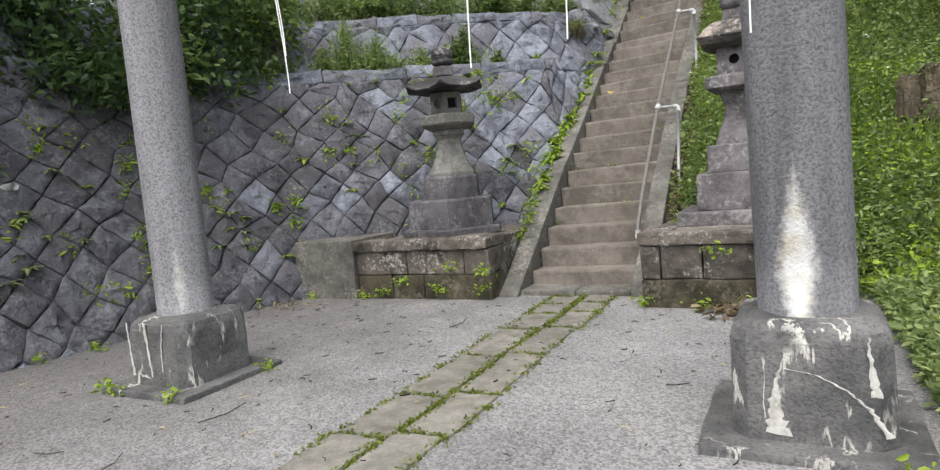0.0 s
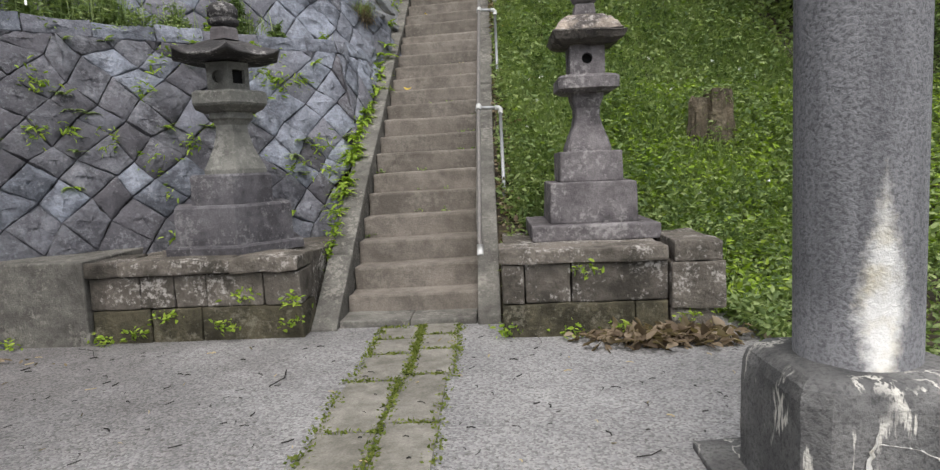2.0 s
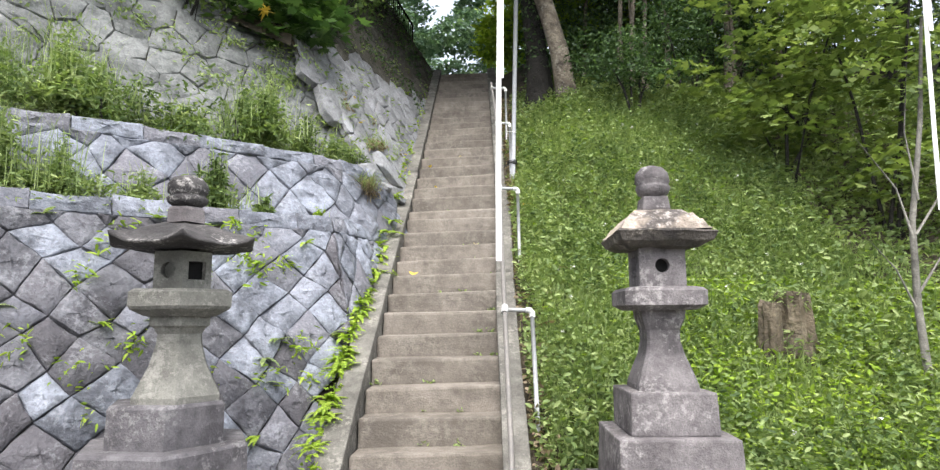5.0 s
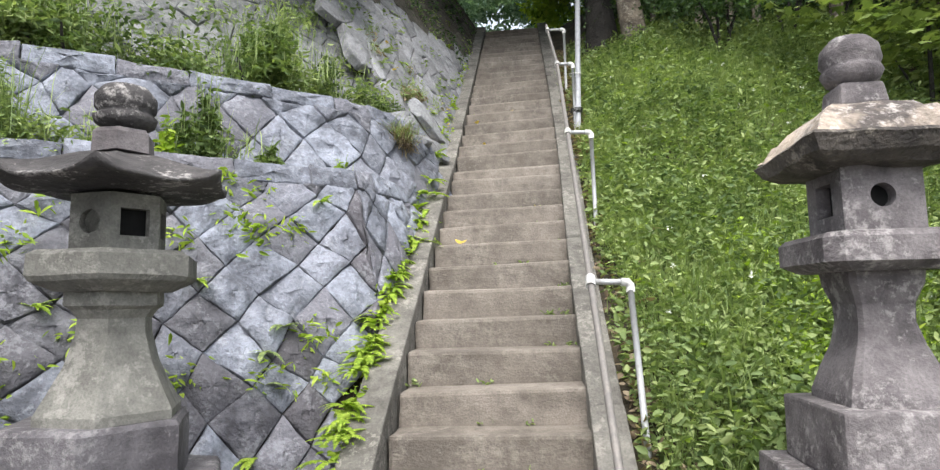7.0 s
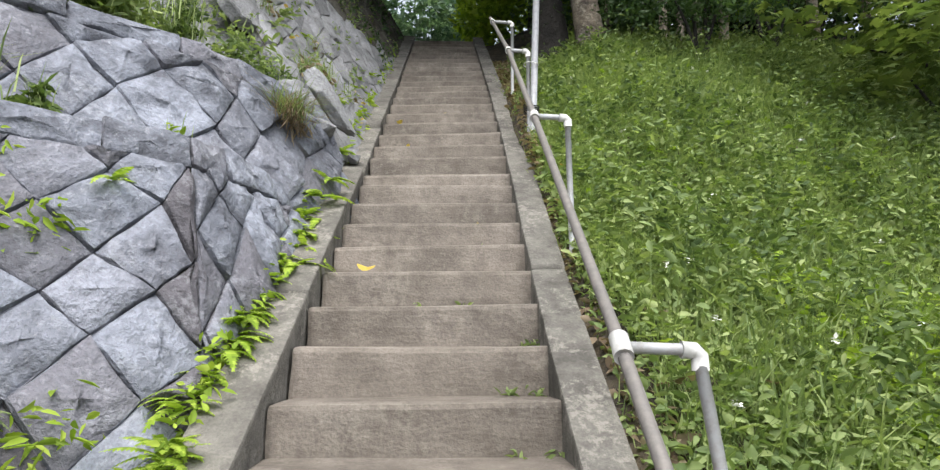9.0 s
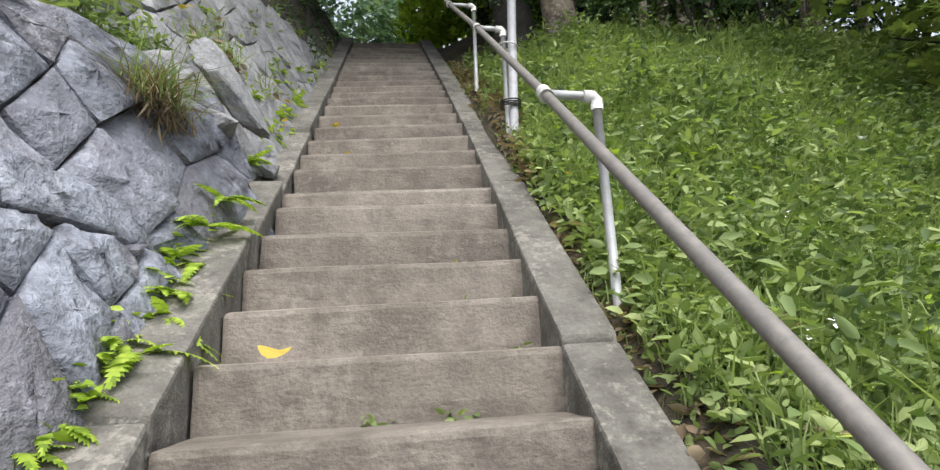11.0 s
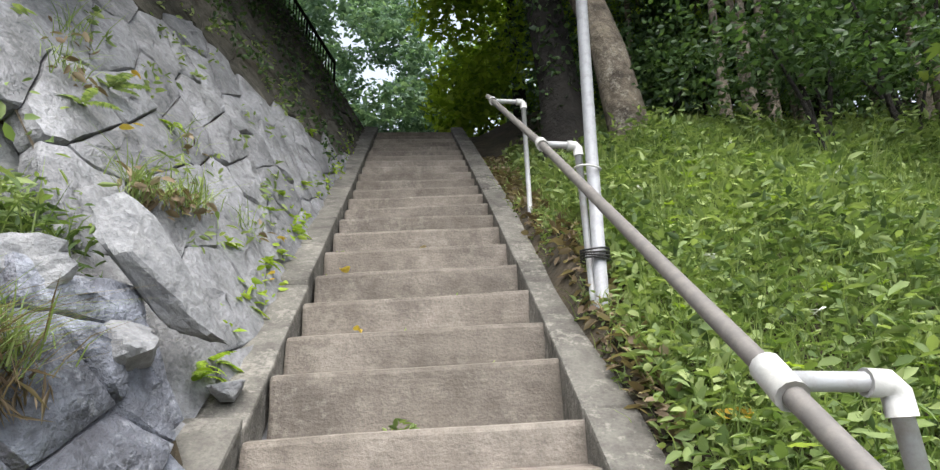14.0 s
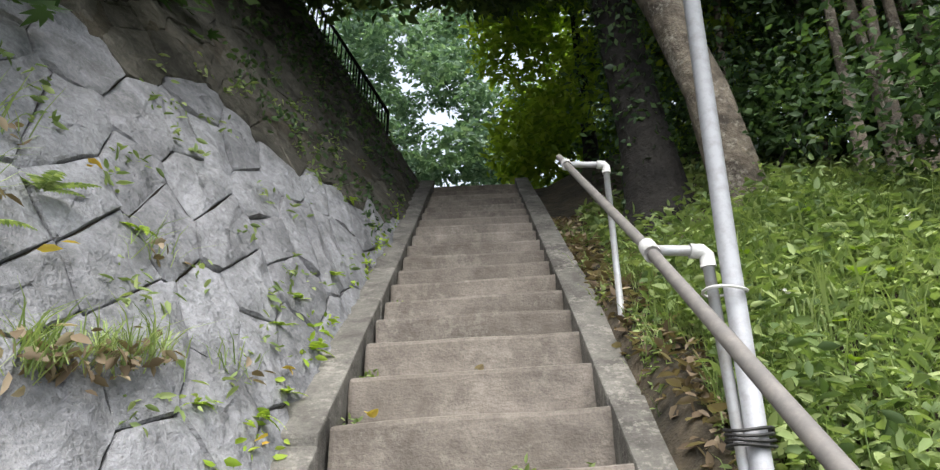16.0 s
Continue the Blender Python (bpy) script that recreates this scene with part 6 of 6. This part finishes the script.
# mounds of mixed weeds that spill over the ledges
MOUNDS = ((high_face, 3.0, 0.25, 0.5, 0.8, LEAF_GRASS), (high_face, 3.45, 0.3, 0.55, 1.0, LEAF_GRASS), (high_face, 3.75, 0.35, 0.35, 0.7, LEAF_GRASS), (high_face, 3.5, 0.62, 0.4, 0.5, LEAF_GRASS), (high_face, 4.5, 0.25, 0.35, 0.35, LEAF_FERN),
          (high_face, 5.15, 0.3, 0.34, 0.75, LEAF_MID), (high_face, 5.45, 0.35, 0.40, 0.9, LEAF_GRASS), (high_face, 5.3, 0.62, 0.26, 0.5, LEAF_MID), (high_face, 5.85, 0.3, 0.3, 0.6, LEAF_MID), (high_face, 6.2, 0.2, 0.25, 0.5, LEAF_GRASS), (high_face, 2.2, 0.3, 0.5, 0.7, LEAF_GRASS), (high_face, 1.4, 0.3, 0.5, 0.7, LEAF_MID),
          (mid_face, 5.3, 0.12, 0.45, 0.6, LEAF_GRASS), (mid_face, 4.9, 0.12, 0.45, 0.8, LEAF_GRASS), (mid_face, 6.5, 0.12, 0.2, 0.7, LEAF_MID), (mid_face, 6.35, 0.14, 0.16, 0.4, LEAF_MID),  (mid_face, 5.9, 0.14, 0.3, 0.35, LEAF_GRASS), (mid_face, 6.25, 0.16, 0.16, 0.3, LEAF_FERN), (mid_face, 4.6, 0.12, 0.35, 0.45, LEAF_GRASS), (mid_face, 6.95, 0.1, 0.15, 0.25, LEAF_MID), (mid_face, 7.5, 0.1, 0.12, 0.18, LEAF_FERN), (mid_face, 3.6, 0.12, 0.4, 0.5, LEAF_MID), (mid_face, 2.4, 0.12, 0.4, 0.5, LEAF_GRASS))
for i, (face, u, out, w, h, lf) in enumerate(MOUNDS):
    c = np.array(face(u, 0.0, out))
    n = int(2600 * w * (0.4 + h))
    a, r, up = rng.uniform(0, 2 * np.pi, n), np.abs(rng.normal(0, 0.5, n)), rng.random(n) ** 1.4
    stalk = 0.65 + 0.35 * np.sin(a * 3 + i) * np.cos(a * 5)
    q = np.stack([np.cos(a) * r * w * (1 - 0.55 * up), np.sin(a) * r * w * 0.8 * (1 - 0.55 * up), h * up * stalk - 0.12 * r], 1)
    leaves("mound_leaves", c + q, 0.05 + 0.012 * (i % 4), lf, weeds, 0.1, 0.34 + 0.06 * (i % 3), 400 + i, 0.8)
    blades("mound_stalks", c + q[:n // 12] * [1, 1, 0.3], h * 0.9, 0.006, LEAF_GRASS, weeds, 430 + i, 0.35)

fern("ferns", [np.array(c) for c in ((-0.13, 8.19, 2.22), (-0.13, 8.27, 2.29), (-0.13, 8.06, 2.17), (-0.13, 8.37, 2.37), (-0.13, 8.65, 2.68), (-0.13, 8.88, 2.85), (-0.13, 8.6, 2.51))], 0.19, LEAF_FERN, weeds, 53, 9)

# small plants at the feet of podiums, plinths and walls
foot = thing("foot_weeds", "small weeds at the feet of walls and plinths", "weeds", kind="stuff")
spots = [(-0.25, 4.72, 0.3), (-0.28, 4.74, 0.12), (-1.45, 4.74, 0.08), (-1.2, 4.74, 0.2), (-0.75, 4.73, 0.12), (-0.6, 4.74, 0.34), (-1.7, 4.73, 0.04), (-2.4, 4.70, 0.03), (1.3, 4.58, 0.05), (1.75, 4.58, 0.04), (2.1, 4.57, 0.06), (2.55, 4.56, 0.12), (1.85, 4.57, 0.46),
         (-1.7, 1.9, 0.03), (-1.55, 1.85, 0.03), (-1.0, 1.85, 0.03), (-0.85, 2.5, 0.03), (2.8, 2.0, 0.04), (-2.9, 2.6, 0.04), (-2.95, 3.4, 0.04), (-3.1, 2.2, 0.04), (-2.75, 4.2, 0.04)]
pts = [np.array(s) + rng.normal(0, 0.04, (34, 3)) * [1.3, 0.5, 0.7] for s in spots]
leaves("weeds", np.concatenate(pts), 0.045, LEAF_FERN, foot, 0.0, 0.5, 41, 0.8)
pts = [np.array((x, step_y(k) + 0.26, step_z(k) + 0.01)) + rng.normal(0, 0.018, (12, 3)) * [1.5, 0.5, 0.6] for k in range(3, 26) for x in rng.choice([0.06, 0.9, 1.03, 0.5, 0.75], 2)]
leaves("weeds", np.concatenate(pts), 0.035, LEAF_GRASS, foot, -0.4, 0.5, 42, 0.8)


# creepers over the shady end of the stair wall
ivy = thing("wall_creeper", "dark small-leaved creeper over the stair wall's upper end", "creeper", kind="stuff")
pts = []
for i in range(2200):
    y, v = rng.uniform(11.8, 15.6), rng.uniform(0.1, 2.6)
    p = stair_face(y, v, 0.05)
    if stair_keep(p, y) and noise.noise(Vector((y * 1.6, v * 1.6, 3.0))) > 0.35 - 0.3 * v - 0.09 * (y - 11.8):
        pts.append(np.array(p))
leaves("creeper_leaves", np.array(pts) + rng.normal(0, 0.02, (len(pts), 3)), 0.06, LEAF_DARK, ivy, 0.6, 0.6, 73, 0.4)

tall = thing("tall_grass", "tall pale green grass on the walls' ledges", "grass", kind="stuff")
pts = []
for i in range(260):
    u = rng.uniform(0.6, high_len * 0.85)
    if noise.noise(Vector((u * 1.6, 2.0, 0))) < 0.0:
        continue
    pts.append(np.array(high_face(u, 0.02, rng.uniform(0.05, 0.55))))
blades("grass", np.repeat(np.array(pts), 5, axis=0) + rng.normal(0, 0.03, (5 * len(pts), 3)), 0.36, 0.009, LEAF_GRASS, tall, 71, 0.6)
pts = []
for i in range(300):
    u = rng.uniform(0.6, mid_len * 0.8)
    if noise.noise(Vector((u * 1.6, 7.0, 0))) < 0.1:
        continue
    pts.append(np.array(mid_face(u, 0.02, rng.uniform(0.02, 0.22))))
blades("grass", np.repeat(np.array(pts), 5, axis=0) + rng.normal(0, 0.03, (5 * len(pts), 3)), 0.22, 0.008, LEAF_GRASS, tall, 72, 0.8)

# ---- boulders at the end of the lower walls ----
def boulder(centre, size, turn, seed, label):
    """A broken rock: a ball cut by a score of random planes, then roughened."""
    rng = random.Random(seed)
    cuts = []
    for i in range(13):
        n = Vector((rng.gauss(0, 1), rng.gauss(0, 1), rng.gauss(0, 1))).normalized()
        cuts.append((n, rng.uniform(0.55, 0.9)))
    bm = bmesh.new()
    bmesh.ops.create_icosphere(bm, subdivisions=4, radius=1.0)
    for v in bm.verts:
        p = v.co.normalized()
        r = min(d / max(n.dot(p), 0.05) for n, d in cuts)
        v.co = p * min(r, 1.35) * (1 + 0.05 * noise.noise(p * 6 + Vector((0, seed, 0))))
        v.co = Vector((v.co.x * size[0], v.co.y * size[1], v.co.z * size[2]))
    bm.transform(pose(*centre, *turn))
    return tagged(mesh_ob("boulder", bm, PALE_ROCK), label, "boulder", "boulders at the wall's end")


def along(axis, spin):
    """A turn in degrees that lays a rock's long side along an axis."""
    q = Vector((0, 0, 1)).rotation_difference(Vector(axis)) @ Matrix.Rotation(radians(spin), 3, 'Z').to_quaternion()
    return [math.degrees(a) for a in q.to_euler()]


boulder((-0.245, 9.27, 3.545), (0.098, 0.10, 0.275), along((0.44, 0.5, -0.66), 20), 1.0, "long pale boulder leaning beside the stairs")
boulder((-0.27, 9.16, 3.27), (0.10, 0.14, 0.085), along((0.3, 0.3, 0.8), 30), 2.0, "blunt grey boulder at the wall's end")
boulder((-0.50, 8.98, 3.46), (0.17, 0.16, 0.12), (10, 0, 30), 3.0, "grey boulder wedged behind the wall's end")
boulder((-0.10, 9.60, 3.22), (0.06, 0.09, 0.05), (0, 10, 0), 4.0, "small grey stone by the kerb")
boulder((-0.66, 9.38, 3.66), (0.12, 0.12, 0.13), (10, 0, 30), 6.0, "grey boulder wedged behind the wall's end")

tuft = thing("grass_tuft", "shaggy tuft of half-dry grass growing from the wall", "grass tuft", at=(-0.36, 8.72, 3.2))
for n, spread, drop, h, lf, lean, sd in ((380, (0.05, 0.085, 0.03), 0.0, 0.125, LEAF_GRASS, 1.7, 51), (300, (0.05, 0.09, 0.03), 0.03, 0.12, LEAF_DRY, 2.2, 52)):
    blades("grass_clump", np.array((-0.38, 8.72, 3.22 - drop)) + rng.normal(0, 1, (n, 3)) * spread, h, 0.0045, lf, tuft, sd, lean)
tagged(leaves("dry_grass", np.array((-0.34, 8.72, 3.18)) + rng.normal(0, 1, (150, 3)) * [0.04, 0.09, 0.03], 0.10, LEAF_DRY, tuft, 1.2, 0.05, 54, 0.2), "dry hanging grass blades", kind="stuff")

# a yellow leaf on the steps, and a few more along the way
for i, (x, k, back) in enumerate(((0.22, 11, 0.03), (0.86, 13, 0.15), (0.3, 18, 0.1), (0.6, 21, 0.1), (0.16, 20, 0.05))):
    bm = bmesh.new()
    r = 0.038 if i == 0 else 0.025
    rim = [bm.verts.new((r * math.cos(a) * 1.3, r * math.sin(a) * (0.8 + 0.2 * math.cos(3 * a)), 0.012 * math.cos(2 * a))) for a in np.linspace(0, 2 * math.pi, 14, endpoint=False)]
    mid = bm.verts.new((0, 0, -0.004))
    for j in range(14):
        bm.faces.new((rim[j], rim[(j + 1) % 14], mid))
    bm.transform(pose(x, step_y(k) + back + 0.03, step_z(k) + 0.03, 28, 5, 40 * i))
    lf = mesh_ob("fallen_leaf", bm, LEAF_YELLOW if i % 2 == 0 else LEAF_DRY)
    tagged(lf, "single fallen yellow leaf lying on a stone step" if i % 2 == 0 else "single dry brown leaf lying on a stone step", "leaf", "leaves on the steps")

# curled leaves on the bank beside the kerb
def curled_leaf(at, turn, r, material, label):
    bm = bmesh.new()
    rim = [bm.verts.new((r * math.cos(a) * 1.4, r * math.sin(a) * (0.85 + 0.2 * math.cos(3 * a)), 0.25 * r * abs(math.sin(a)) + 0.12 * r * math.cos(2 * a))) for a in np.linspace(0, 2 * math.pi, 16, endpoint=False)]
    rib = [bm.verts.new((r * f, 0, -0.06 * r)) for f in (-0.7, 0.0, 0.7)]
    for j in range(16):
        k = rib[2] if math.cos(2 * math.pi * (j + 0.5) / 16) > 0.5 else rib[0] if math.cos(2 * math.pi * (j + 0.5) / 16) < -0.5 else rib[1]
        bm.faces.new((rim[j], rim[(j + 1) % 16], k))
    bm.transform(pose(*at, *turn))
    tagged(mesh_ob("fallen_leaf", bm, material), label, "leaf", "leaves on the bank")


curled_leaf((1.50, 9.16, hill(1.5, 9.16) + 0.08), (20, -10, 30), 0.055, LEAF_YELLOW, "large yellow fallen leaf among the weeds")
for i, (lx, ly) in enumerate(((1.42, 9.0), (1.38, 8.75), (1.75, 8.0), (1.55, 7.6), (1.45, 11.6), (1.4, 12.7), (1.5, 10.9), (1.6, 11.9), (1.42, 10.2), (1.37, 8.2), (1.66, 8.5), (1.5, 7.2), (1.6, 6.5), (1.9, 7.3))):
    curled_leaf((lx, ly, hill(lx, ly) + 0.06), (20 - 9 * (i % 5), 12 * (i % 3) - 10, 47 * i), 0.045 + 0.008 * (i % 3), LEAF_DRY, "large curled brown fallen leaf on the bank")
yl = palmate("yellow_fatsia_leaf", np.repeat(np.array([[-1.75, 9.0, 5.62]]), 3, axis=0) + [[0, 0, 0], [0.04, 0, -0.06], [-0.03, 0, 0.03]], 0.2, LEAF_YELLOW, None, 61, 7, 0.6)
tagged(yl, "withered yellow lobed leaf hanging over the wall", "leaf")

# twigs and straws on the forecourt
twigs = thing("twigs", "small dark twigs and pale straws lying on the concrete", "twigs", kind="stuff")
for mat_, n, seed in ((DARK_BARK, 260, 5), (STRAW, 60, 6)):
    bm = bmesh.new()
    q = random.Random(seed)
    for i in range(n):
        tx, ty, ta = q.uniform(-2.7, 2.8), 0.6 + 4.0 * q.random() ** 0.7, q.uniform(0, math.pi)
        tl = q.uniform(0.008, 0.03) if q.random() < 0.96 else q.uniform(0.06, 0.16)
        sweep(bm, [(tx, ty, 0.012), (tx + tl * math.cos(ta), ty + tl * math.sin(ta), 0.014), (tx + 2 * tl * math.cos(ta + 0.3), ty + 2 * tl * math.sin(ta + 0.3), 0.012)], q.uniform(0.0015, 0.004), 4)
    part("twigs", bm, mat_, twigs)

drain = mesh_ob("drain_pipe", sweep(bmesh.new(), [(-3.75, 2.45, 1.46), (-3.60, 2.49, 1.47)], 0.035, 16), CAP, None, "", True)
tagged(drain, "short white plastic drain pipe set in the wall", "drain pipe")

# ---- wall stones ----
stone_wall(wall_low, low_face, 2.5, low_len, -0.1, 2.70, 0.37, WALL, above_ground, 1, 0.0015, 1.0, 0.16, WALL_STAINED)
stone_wall(wall_low, end_face, 0.0, end_len, -0.3, 1.20, 0.42, WALL, above_ground, 6, 0.002, 1.0, 0.16)
stone_wall(wall_middle, mid_face, 0.0, mid_len, -0.1, 0.84, 0.42, WALL, yes, 2, 0.002, 1.0, 0.14)
random_wall(wall_high, high_face, 0.0, high_len - 0.25, -0.1, 2.45, 0.36, 0.33, WALL_HIGH, yes, 3, 0.004, 0.4, 0.6)
random_wall(wall_stair, stair_face, 9.25, 15.7, -0.06, 4.3, 0.38, 0.31, WALL_SHADY, stony, 4, 0.004, 0.47, 0.5)
random_wall(wall_stair, stair_face, 9.25, 15.7, -0.06, 4.3, 0.38, 0.31, WALL_MOSSY_SHADED, mossy, 4, 0.003, 0.47, 0.3)
